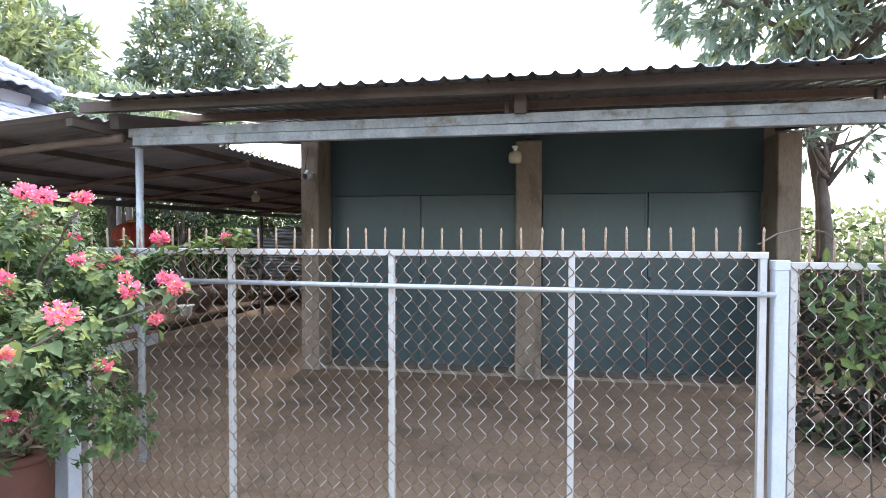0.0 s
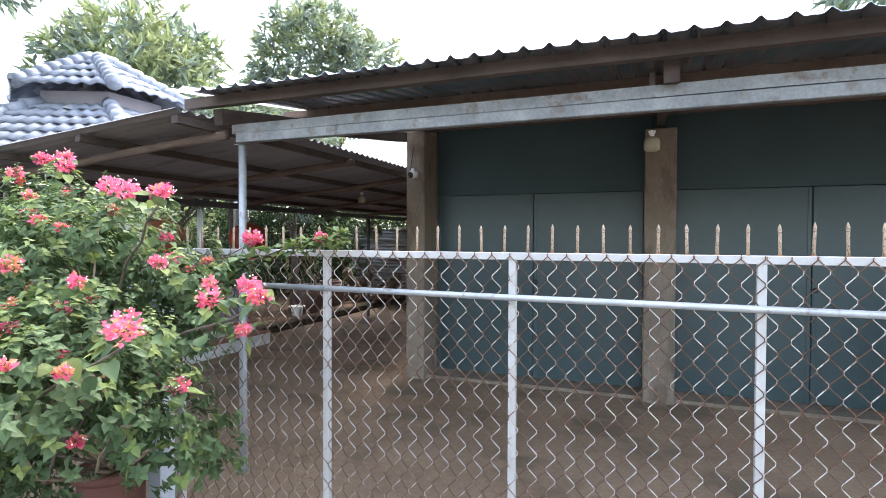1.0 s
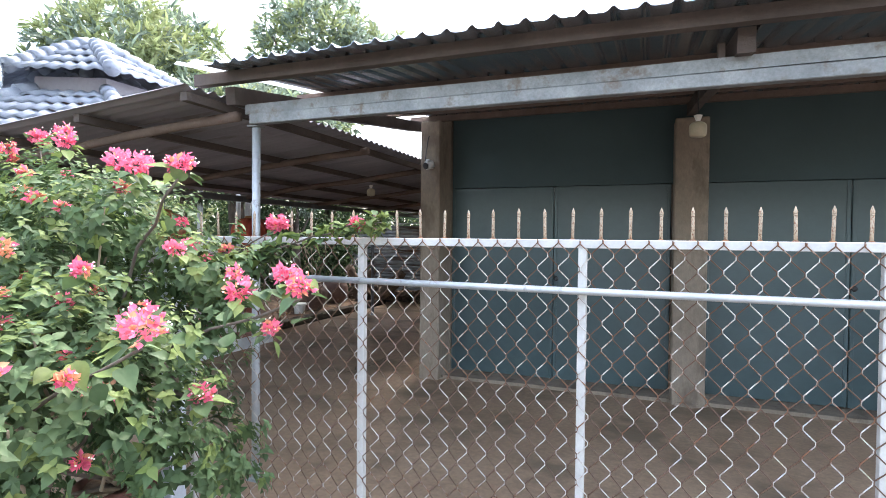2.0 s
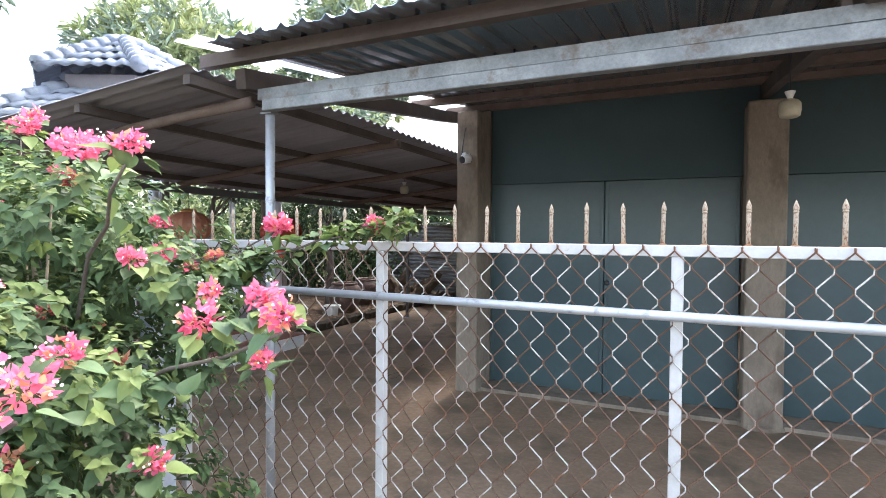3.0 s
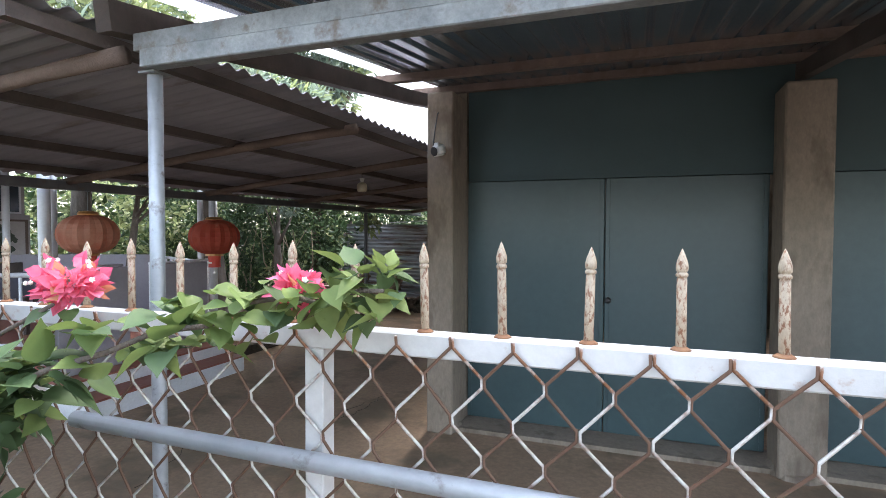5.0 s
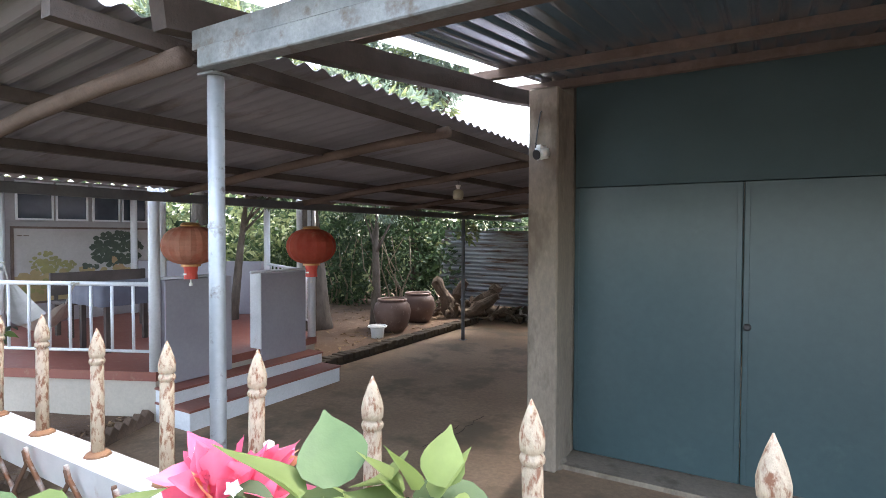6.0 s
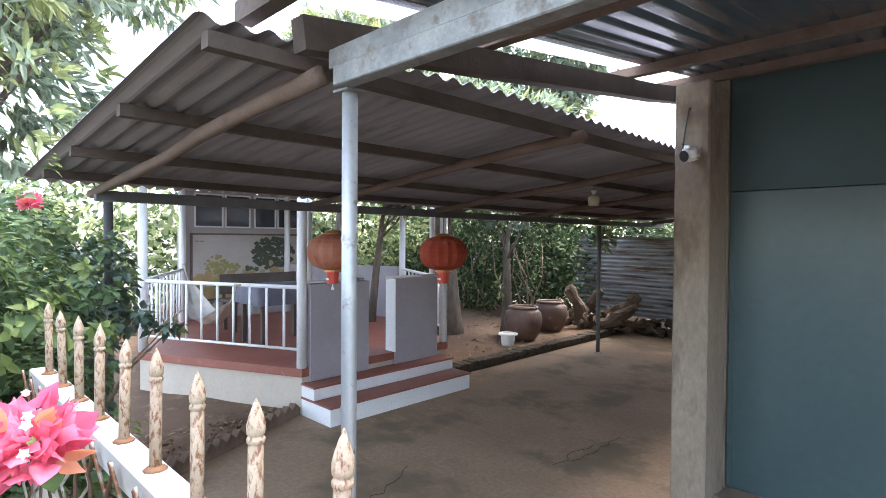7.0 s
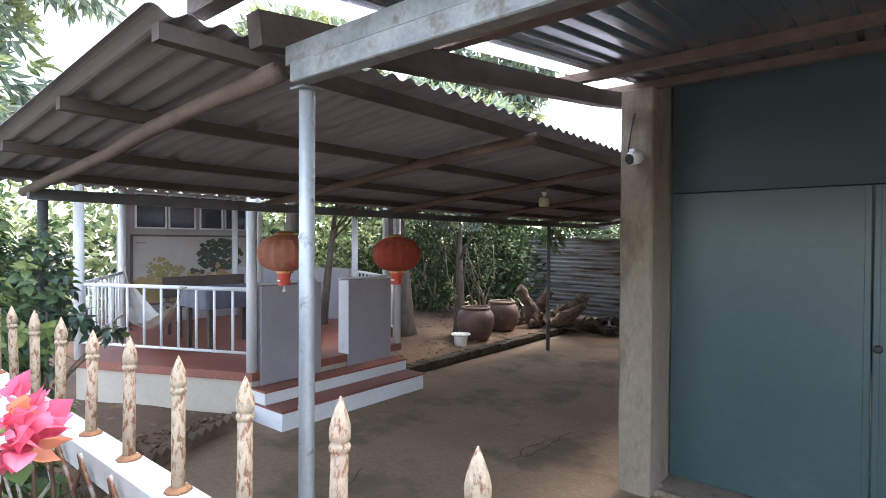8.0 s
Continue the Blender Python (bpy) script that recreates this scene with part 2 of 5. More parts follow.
def box(bm, x0, x1, y0, y1, z0, z1, bevel=0.0, turn=None):
    vs = [bm.verts.new((x, y, z)) for z in (z0, z1) for y in (y0, y1) for x in (x0, x1)]
    fs = [bm.faces.new([vs[i] for i in q]) for q in ((0, 2, 3, 1), (4, 5, 7, 6), (0, 1, 5, 4), (1, 3, 7, 5), (3, 2, 6, 7), (2, 0, 4, 6))]
    if bevel:
        es = list({e for f in fs for e in f.edges})
        r = bmesh.ops.bevel(bm, geom=es, offset=bevel, segments=1, affect="EDGES")
        vs = list({v for f in r["faces"] for v in f.verts} | {v for v in vs if v.is_valid})
    if turn:
        bmesh.ops.transform(bm, matrix=turn, verts=[v for v in vs if v.is_valid])
    return bm


def boxed(*a, **k):
    return box(bmesh.new(), *a, **k)


def plank(bm, p, q, w, h, wob=0.0):
    """A squared timber from p to q, w wide and h high."""
    p, q = Vector(p), Vector(q)
    d = (q - p).normalized()
    side = d.cross(Vector((0, 0, 1))).normalized() if abs(d.z) < 0.95 else Vector((1, 0, 0))
    up = side.cross(d)
    rings = []
    n = 7 if wob else 2
    for i in range(n):
        c = p.lerp(q, i / (n - 1)) + (side * rng.uniform(-wob, wob) + up * rng.uniform(-wob, wob))
        rings.append([bm.verts.new(c + side * a * w / 2 + up * b * h / 2) for a, b in ((-1, -1), (-.8, -1), (.8, -1), (1, -1), (1, 1), (-1, 1))])
    for a, b in zip(rings, rings[1:]):
        for i in range(6):
            bm.faces.new((a[i], a[(i + 1) % 6], b[(i + 1) % 6], b[i]))
    bm.faces.new(rings[0])
    bm.faces.new(rings[-1][::-1])
    return bm


def tube(bm, pts, r, seg=8, cap=True):
    """A round bar through pts; r is one radius or one a point."""
    pts = [Vector(p) for p in pts]
    rs = r if isinstance(r, (list, tuple)) else [r] * len(pts)
    rings = []
    ref = None
    for i, p in enumerate(pts):
        d = (pts[min(i + 1, len(pts) - 1)] - pts[max(i - 1, 0)]).normalized()
        if ref is None:
            ref = d.cross(Vector((0, 0, 1)) if abs(d.z) < 0.9 else Vector((1, 0, 0))).normalized()
        ref = (ref - d * ref.dot(d)).normalized()
        o = d.cross(ref)
        rings.append([bm.verts.new(p + (ref * math.cos(6.2832 * k / seg) + o * math.sin(6.2832 * k / seg)) * rs[i]) for k in range(seg)])
    for a, b in zip(rings, rings[1:]):
        for k in range(seg):
            bm.faces.new((a[k], a[(k + 1) % seg], b[(k + 1) % seg], b[k]))
    if cap and seg > 2:
        bm.faces.new(rings[0][::-1])
        bm.faces.new(rings[-1])
    return bm


def lathe(bm, at, profile, seg=20):
    """A turned body round the vertical through at; profile rows are (radius, height)."""
    rings = [[bm.verts.new((at[0] + r * math.cos(6.2832 * k / seg), at[1] + r * math.sin(6.2832 * k / seg), at[2] + z)) for k in range(seg)] for r, z in profile]
    for a, b in zip(rings, rings[1:]):
        for k in range(seg):
            bm.faces.new((a[k], a[(k + 1) % seg], b[(k + 1) % seg], b[k]))
    bm.faces.new(rings[0][::-1])
    bm.faces.new(rings[-1])
    return bm


def leaf(bm, p, d, up, length, width, fold=0.25, mat=0, droop=0.15):
    """One pointed leaf with a folded midrib: six triangles."""
    d = d.normalized()
    s = d.cross(up)
    s = s.normalized() if s.length > 1e-4 else Vector((1, 0, 0))
    n = s.cross(d)
    mid1, mid2, tip = p + d * length * 0.35, p + d * length * 0.7 - n * droop * length * 0.4, p + d * length - n * droop * length
    pts = [p, mid1, mid2, tip]
    L = [mid1 + s * width * 0.5 + n * fold * width * 0.5, mid2 + s * width * 0.34 + n * fold * width * 0.34]
    R = [mid1 - s * width * 0.5 + n * fold * width * 0.5, mid2 - s * width * 0.34 + n * fold * width * 0.34]
    v = [bm.verts.new(q) for q in pts + L + R]
    for q in ((0, 1, 4), (1, 2, 5, 4), (2, 3, 5), (0, 6, 1), (1, 6, 7, 2), (2, 7, 3)):
        f = bm.faces.new([v[i] for i in q])
        f.material_index = mat


def fine_leaf(bm, p, d, up, length, width, fold=0.3, droop=0.25, mat=0, rows=7):
    """A heart-shaped leaf with a curved blade, for plants close by."""
    d = d.normalized()
    s = d.cross(up)
    s = s.normalized() if s.length > 1e-4 else Vector((1, 0, 0))
    n = s.cross(d)
    strip = []
    for i in range(rows + 1):
        t = i / rows
        w = width * 0.5 * (math.sin(math.pi * min(1, t + 0.04) ** 0.62)) if i < rows else 0.0003
        c = p + d * length * t - n * droop * length * t * t
        strip.append([bm.verts.new(c + s * w * k + n * fold * w * abs(k) * (1.2 - t)) for k in (-1, -0.5, 0, 0.5, 1)])
    for a, b in zip(strip, strip[1:]):
        for k in range(4):
            f = bm.faces.new((a[k], a[k + 1], b[k + 1], b[k]))
            f.material_index, f.smooth = mat, True


def rand_dir(flat=1.0):
    while True:
        v = Vector((rng.uniform(-1, 1), rng.uniform(-1, 1), rng.uniform(-1, 1)))
        if 0.05 < v.length < 1:
            v.z *= flat
            return v.normalized()


def corrugated(along, a0, a1, b0, b1, height, period=0.115, amp=0.011, sharp=1, step=8, thick=0.0025, ragged=0.0):
    """A corrugated sheet. along 'y': the ribs run along y and wave over x; a is the wave's range, b the ribs' range; height(x, y)."""
    bm = bmesh.new()
    n = int((a1 - a0) / period * step)
    nb = 6
    rows = []
    for i in range(n + 1):
        a = a0 + (a1 - a0) * i / n
        w = 0.5 + 0.5 * math.cos(6.2832 * a / period)
        w = w ** sharp
        col = []
        jit = rng.uniform(-ragged, ragged)
        for j in range(nb + 1):
            b = b0 + (b1 - b0) * j / nb + (jit if j == 0 else 0)
            x, y = (a, b) if along == "y" else (b, a)
            z = height(x, y) + w * amp * 2
            col.append((bm.verts.new((x, y, z)), bm.verts.new((x, y, z + thick))))
        rows.append(col)
    for p, q in zip(rows, rows[1:]):
        for j in range(nb):
            bm.faces.new((p[j][0], p[j + 1][0], q[j + 1][0], q[j][0]))
            bm.faces.new((p[j][1], q[j][1], q[j + 1][1], p[j + 1][1]))
        for j in (0, nb):
            bm.faces.new((p[j][0], q[j][0], q[j][1], p[j][1]))
    for col in (rows[0], rows[-1]):
        for j in range(nb):
            bm.faces.new((col[j][0], col[j][1], col[j + 1][1], col[j + 1][0]))
    return bm


# ---- ground ----
GARDEN_X = -6.05
structure("ground", boxed(-400, 400, -400, 400, -0.6, -0.03), M_ROAD, "wide packed brown earth ground round the yard", "ground")
yard = structure("yard_floor", boxed(GARDEN_X, 6.0, 2.35, 12.9, -0.3, 0.0), M_FLOOR, "brown stained concrete yard floor in front of shed", "floor")
for start, steps in (((-3.42, 6.95), 9), ((-3.5, 6.6), 7), ((-4.3, 5.2), 8)):
    pts = [Vector((start[0], start[1], 0.0))]
    for k in range(steps):
        pts.append(pts[-1] + Vector((rng.uniform(-0.06, 0.06) + 0.02, -0.085, 0.0)))
    part("crack", tube(bmesh.new(), pts, 0.0028, 5), M_BRICK, yard, "thin dark crack in the concrete")
g = bmesh.new()
NX, NY = 40, 40
grid = [[g.verts.new((-16 + (16 - 6.0) * i / NX, 2.3 + 13.2 * j / NY, (0.07 if j > 16 else 0.0) * min(1, (j - 16) / 3 if j > 16 else 0) + 0.03 + 0.03 * noise.noise((i * 0.35, j * 0.35, 0)))) for j in range(NY + 1)] for i in range(NX + 1)]
for i in range(NX):
    for j in range(NY):
        g.faces.new((grid[i][j], grid[i + 1][j], grid[i + 1][j + 1], grid[i][j + 1]))
bedm = bmesh.new()


def bed_edge(y):
    return -6.0 + (5.22 - y) * 0.4595


rows = []
for j in range(59):
    y = 2.36 + 2.86 * j / 58
    row = []
    for i in range(33):
        x = -6.35 + (bed_edge(y) + 6.35) * i / 32
        h = 0.03 + 0.028 * noise.noise((x * 4, y * 4, 0)) + 0.014 * noise.noise((x * 15, y * 15, 3))
        row.append(bedm.verts.new((x, y, max(0.006, h))))
    rows.append(row)
for a, b in zip(rows, rows[1:]):
    for i in range(32):
        bedm.faces.new((a[i], a[i + 1], b[i + 1], b[i]))
structure("garden_bed", bedm, M_SOIL, "bare brown soil bed beside the pavilion", "ground")
structure("garden_soil", g, M_SOIL, "bare reddish garden soil with dry leaves", "ground", True)

# ---- shed ----
structure("wall_front_lintel", boxed(-2.40, 2.56, 6.455, 6.60, 2.1, 2.95), M_TEALWALL, "teal painted wall above the shed doors", "wall")
structure("wall_side", boxed(-2.64, -2.42, 6.455, 12.8, 0.0, 2.95), M_CONC, "plain raw concrete side wall of the shed", "wall")
structure("wall_right", boxed(2.56, 2.79, 6.455, 12.8, 0.0, 2.95), M_CONC, "plain raw concrete end wall of the shed", "wall")
structure("wall_back", boxed(-2.42, 2.56, 12.65, 12.8, 0.0, 2.95), M_CONC, "plain raw concrete back wall of the shed", "wall")
structure("door_sill", boxed(-2.42, 2.556, 6.2, 6.56, 0.0, 0.035), M_CONC, "low worn concrete sill under the shed doors", "sill")


def pillar(x0, x1, y0, y1, top):
    bm = bmesh.new()
    box(bm, x0, x1, y0, y1, 0.0, top, 0.012)
    ob = structure("pillar", bm, M_CONC, "square raw concrete pillar with worn corners", "pillar")
    fb = bmesh.new()
    lathe(fb, ((x0 + x1) / 2, (y0 + y1) / 2, 0), [((x1 - x0) * 0.72, -0.01), ((x1 - x0) * 0.68, 0.03), ((x1 - x0) * 0.5, 0.06)], 9)
    part("footing", fb, M_CONC, ob)
    return ob


pillar(-2.645, -2.42, 6.09, 6.452, 2.80)
pillar(-0.105, 0.185, 6.13, 6.452, 2.67)
pillar(2.556, 2.787, 6.09, 6.452, 2.67)


def leafed_door(x0, x1, label):
    """A pair of flat sheet-steel leaves with folded edges."""
    ob = thing("shed_door", ((x0 + x1) / 2, 6.49, 0.035), label, "door", "shed doors")
    mid = (x0 + x1) / 2
    for a, b in ((x0, mid - 0.0025), (mid + 0.0025, x1)):
        bm = bmesh.new()
        box(bm, a, b, 6.485, 6.52, 0.045, 2.098, 0.004)
        lf = part("leaf", bm, M_TEAL, ob)
        tb = bmesh.new()
        for x in (a + 0.02, b - 0.02):
            box(tb, x - 0.016, x + 0.016, 6.479, 6.486, 0.05, 2.094, 0.002)
        part("edge_fold", tb, M_TEAL, lf)
    kb = bmesh.new()
    lathe(kb, (0, 0, 0), [(0.026, 0), (0.026, 0.012), (0.014, 0.02)], 12)
    bmesh.ops.transform(kb, matrix=pose(mid + 0.03, 6.484, 1.12, 90, 0, 0), verts=kb.verts)
    part("lock", kb, M_BLACK, ob, "small black round lock")
    return ob


leafed_door(-2.412, -0.115, "teal painted sheet steel double door, shut")
leafed_door(0.195, 2.55, "teal painted sheet steel double door, shut")


def roof_a(x, y):
    return 2.475 + 0.128 * (y - 3.03)


def lamp_bulb(x, y, roof_z, z, s, label):
    """A bare lantern-shaped bulb on a short flex."""
    ob = thing("hanging_bulb", (x, y, roof_z), label, "lamp", "hanging bulbs")
    top = z + 0.1 * s
    part("flex", tube(bmesh.new(), [(x, y, roof_z), (x, y, top - 0.1 * s)], 0.003, 6), M_BLACK, ob)
    part("socket", lathe(bmesh.new(), (x, y, top - 0.15 * s), [(0.016 * s, 0), (0.02 * s, 0.015 * s), (0.034 * s, 0.05 * s), (0.02 * s, 0.055 * s)], 12), M_PLASTIC, ob)
    part("glass", lathe(bmesh.new(), (x, y, top - 0.275 * s), [(0.045 * s, 0), (0.062 * s, 0.01 * s), (0.068 * s, 0.05 * s), (0.066 * s, 0.095 * s), (0.05 * s, 0.115 * s), (0.02 * s, 0.127 * s)], 16), M_BULB, ob, "yellowed squat glass", True)
    return ob


# main roof: sheets, purlins, beams
roof = structure("roof_main", corrugated("y", -2.63, 3.6, 3.0, 12.95, roof_a, 0.1205, 0.0115, 5, 12, ragged=0.006), M_ZINC, "grey zinc corrugated roof over the shed front", "roof")
part("light_strip", corrugated("y", -2.80, -2.615, 2.97, 6.36, lambda x, y: roof_a(x, y) + 0.018, 0.1205, 0.008, 2, 10), M_FIBREGLASS, roof, "milky fibreglass light strip")


def timber(name, p, q, w, h, mat, label, cat="beam", wob=0.006):
    return structure(name, plank(bmesh.new(), p, q, w, h, wob), mat, label, cat)


for y, h in ((3.2, 0.065), (4.2, 0.055), (5.55, 0.055), (6.32, 0.06)):
    z = roof_a(0, y) - h / 2 - 0.001
    timber("purlin", (-2.86, y, z), (3.55, y, z), 0.055, h, M_DARKWOOD if y < 4 else M_WOOD, "rough brown timber purlin under the zinc roof", wob=0.004)
for x in (-2.712, 0.04, 2.67):
    timber("rafter", (x, 3.31, roof_a(0, 3.31) - 0.115), (x, 6.38, roof_a(0, 6.38) - 0.115), 0.07, 0.105, M_DARKWOOD, "dark squared timber rafter carrying the roof")
bm = bmesh.new()
box(bm, -2.64, 3.5, 3.385, 3.44, 2.233, 2.296, 0.004)
structure("front_beam", bm, M_BEAM, "long grey galvanised box beam along the roof front", "beam")
timber("beam_packing", (-2.68, 3.425, 2.328), (3.5, 3.425, 2.336), 0.05, 0.06, M_BEAM, "grey weathered timber packing on the steel beam", wob=0.002)
for x in (-0.04, 2.0):
    structure("beam_block", boxed(x - 0.016, x + 0.016, 3.40, 3.44, 2.36, 2.43, 0.004), M_DARKWOOD, "short timber block between beam and roof", "beam")


def round_post(x, y, z, r, label, mat=M_GALV):
    ob = thing("pipe_post", (x, y, 0), label, "post", "pipe posts")
    bm = tube(bmesh.new(), [(x, y, 0), (x, y, z * 0.33), (x, y, z * 0.66), (x, y, z)], r, 16)
    part("pipe", bm, mat, ob, smooth=True)
    for zz in (0.55, 1.2, 1.75):
        part("joint_ring", tube(bmesh.new(), [(x, y, zz), (x, y, zz + 0.012)], r + 0.002, 16), mat, ob)
    part("head_plate", boxed(x - r * 1.5, x + r * 1.5, y - r * 1.5, y + r * 1.5, z - 0.002, z + 0.006, 0.001), M_BEAM, ob)
    part("foot_plate", boxed(x - r * 1.7, x + r * 1.7, y - r * 1.7, y + r * 1.7, 0.0, 0.008, 0.001), M_BEAM, ob)
    return ob


round_post(-2.64, 3.452, 2.226, 0.0255, "grey galvanised steel pipe post under the beam end")
round_post(-5.45, 3.45, 2.0, 0.03, "dark grey steel pipe post at the roof corner", M_DARKBEAM)
round_post(-5.38, 10.14, 1.99, 0.03, "dark grey steel pipe post beside the garden kerb", M_DARKBEAM)
lamp_bulb(-0.04, 4.55, roof_a(0, 4.55), 2.35, 0.8, "yellowed squat glass bulb hanging from the zinc roof")


def roof_b(x, y):
    return 2.157 + (x + 5.6) * 0.079 + 0.055 * max(0.0, min(1.0, (y - 3.1) / 1.4)) * max(0.0, (x + 5.0) / 2.2)


# lean-to roof over the drive
structure("roof_lean_to", corrugated("x", 3.02, 12.9, -5.86, -2.79, roof_b, 0.105, 0.012, 1, 8, ragged=0.0), M_FIBRO, "grey fibre cement corrugated lean-to roof over the drive", "roof")
for x in (-2.84, -3.72, -4.6, -5.35):
    z0, z = roof_b(x, 3) - 0.03, roof_b(x, 6) - 0.03
    timber("lean_to_purlin", (x, 3.07, z0), (x, 12.6, z), 0.05, 0.05, M_DARKWOOD, "dark brown timber purlin under the lean-to roof", wob=0.006)
for y in (3.4, 5.1, 6.6, 8.3, 10.2, 12.2):
    a, b = Vector((-5.62, y, roof_b(-5.62, y) - 0.1)), Vector((-2.74, y, roof_b(-2.74, y) - 0.1))
    pts = [a.lerp(b, i / 6) + Vector((0, rng.uniform(-0.015, 0.015), rng.uniform(-0.006, 0.006))) for i in range(7)]
    structure("lean_to_rafter", tube(bmesh.new(), pts, [0.031, 0.03, 0.033, 0.03, 0.033, 0.031, 0.035], 8), M_WOOD, "rough round timber rafter under the lean-to roof", "beam", True)
bm = bmesh.new()
box(bm, -5.48, -5.42, 3.37, 12.7, 2.0, 2.075, 0.004)
structure("eaves_beam", bm, M_DARKBEAM, "grey steel eaves beam on pipe posts", "beam")
lamp_bulb(-3.75, 7.02, roof_b(-3.75, 7.02), 2.222, 0.8, "yellowed glass bulb hanging under the lean-to roof")


def cctv(x, y, z):
    """A boxy housing on a bracket, tilted down, with a round black face."""
    ob = thing("security_camera", (x, y, z), "small white security camera on the concrete pillar", "camera")
    part("bracket", boxed(x - 0.045, x - 0.005, y - 0.005, y + 0.03, z - 0.005, z + 0.075, 0.006), M_PLASTIC, ob)
    part("arm", tube(bmesh.new(), [(x - 0.02, y, z + 0.045), (x - 0.005, y - 0.03, z + 0.03)], 0.011, 8), M_PLASTIC, ob)
    m = pose(x + 0.012, y - 0.045, z + 0.002, 14, 0, -24)
    hb = boxed(-0.043, 0.043, -0.05, 0.055, -0.042, 0.046)
    bmesh.ops.bevel(hb, geom=list(hb.edges), offset=0.018, segments=3, affect="EDGES")
    bmesh.ops.transform(hb, matrix=m, verts=hb.verts)
    head = part("head", hb, M_PLASTIC, ob, smooth=True)
    lb = bmesh.new()
    lathe(lb, (0, 0, 0), [(0.036, 0), (0.035, 0.006), (0.028, 0.008), (0.012, 0.009)], 20)
    bmesh.ops.transform(lb, matrix=m @ pose(0, -0.049, 0, 90, 0, 0), verts=lb.verts)
    part("lens", lb, M_BLACK, head, "black glass lens face")
    part("antenna", tube(bmesh.new(), [(x - 0.04, y + 0.012, z + 0.06), (x - 0.055, y + 0.01, z + 0.09)], 0.006, 8), M_BLACK, ob)
    return ob


cctv(-2.528, 6.06, 2.31)
cb = bmesh.new()
tube(cb, [(-2.585, 6.075, 2.36), (-2.57, 6.07, 2.47), (-2.55, 6.08, 2.62), (-2.5, 6.2, 2.72)], 0.005, 6)
tagged(new("cable", finish(cb, "cable", M_BLACK)), "thin dark cable running up the pillar", "cable")


# ---- gate and fence ----
GY = 2.59


CELL, STEP = 0.0915, 0.0363


# Every second wire: rust brown, darkened further to paint in the weave's shaded strands.
M_WIREOLD = material("rusted_shaded_wire", (0.085, 0.042, 0.024), (0.14, 0.078, 0.048), 0.85, scale=12, fine=90, bump=0.0, third=(0.3, 0.28, 0.25), third_at=0.68, third_scale=10)


def zigzag(height, cell, mat):
    """One wire of a chain-link mesh, bent from side to side on its way down."""
    bm = bmesh.new()
    pts = []
    n = int(height / cell * 2)
    for i in range(n + 1):
        x = STEP * (i % 2)
        z = -i * cell * 0.5
        yo = 0.0025 if i % 2 else -0.0025
        pts.append((x + (-0.0012 if i % 2 else 0.0012), yo - 0.001, z + 0.006))
        pts.append((x + (-0.0012 if i % 2 else 0.0012), yo + 0.001, z - 0.006))
    tube(bm, pts, 0.0021, 5)
    return finish(bm, "wire", mat, True)


WIRE, WIREOLD = zigzag(1.42, CELL, M_WIRE), zigzag(1.42, CELL, M_WIREOLD)


def mesh_panel(owner, x0, x1, top):
    n = int((x1 - x0) / STEP)
    for k in range(n):
        dz, dx = rng.uniform(-0.002, 0.002), rng.uniform(-0.0015, 0.0015)
        m = pose(x0 + k * STEP + dx, GY - 0.0195, top + dz, 0, rng.uniform(-0.1, 0.1), 0)
        if k % 2:
            m = Matrix.Translation((x0 + (k + 1) * STEP + dx, GY - 0.0195, top + dz)) @ Matrix.Diagonal((-1, 1, 1, 1))
        piece("wire", WIREOLD if k % 2 else WIRE, owner, m)


def spike_mesh():
    bm = bmesh.new()
    lathe(bm, (0, 0, 0), [(0.0088, -0.002), (0.0086, 0.05), (0.0084, 0.103), (0.0072, 0.104), (0.0098, 0.1055), (0.0103, 0.1085), (0.0088, 0.111), (0.0072, 0.112), (0.0098, 0.1135), (0.0102, 0.118), (0.0102, 0.122), (0.0084, 0.1285), (0.0045, 0.138), (0.0005, 0.146)], 12)
    return finish(bm, "spike", M_SPIKE, True)


SPIKE = spike_mesh()
wb = bmesh.new()
lathe(wb, (0, 0, 0), [(0.011, 0), (0.009, 0.002), (0.0056, 0.004)], 9)
WELD = finish(wb, "weld", M_RUST, True)


def fence_panel(name, x0, x1, posts, label, spikes, top=1.543, mid=True):
    ob = thing(name, ((x0 + x1) / 2, GY, 0), label, "gate" if "gate" in name else "fence")
    part("top_rail", boxed(x0, x1, GY - 0.015, GY + 0.015, top - 0.029, top, 0.002), M_GATE, ob)
    part("bottom_rail", boxed(x0, x1, GY - 0.015, GY + 0.015, 0.07, 0.1, 0.002), M_GATE, ob)
    for x in posts:
        part("upright", boxed(x - 0.0145, x + 0.0145, GY - 0.014, GY + 0.014, 0.1, top - 0.029, 0.002), M_GATE, ob)
    if mid:
        part("locking_bar", tube(bmesh.new(), [(x0 + 0.475, GY - 0.036, top - 0.166), ((x0 + x1) / 2, GY - 0.037, top - 0.174), (x1 + 0.02, GY - 0.036, top - 0.181)], 0.0125, 12), M_GALV, ob, "round galvanised pipe bar", True)
    for x in spikes:
        piece("spike", SPIKE, ob, pose(x, GY + 0.002, top + 0.001, rng.uniform(-1.5, 1.5), rng.uniform(-1.5, 1.5), rng.uniform(0, 360)) @ Matrix.Diagonal((0.62, 0.62, 0.745 + rng.uniform(-0.02, 0.02), 1)))
        piece("weld", WELD, ob, pose(x, GY + 0.002, top, 0, 0, rng.uniform(0, 360)))
    mesh_panel(ob, x0 - 0.004, x1 - 0.03, top - 0.007)
    return ob


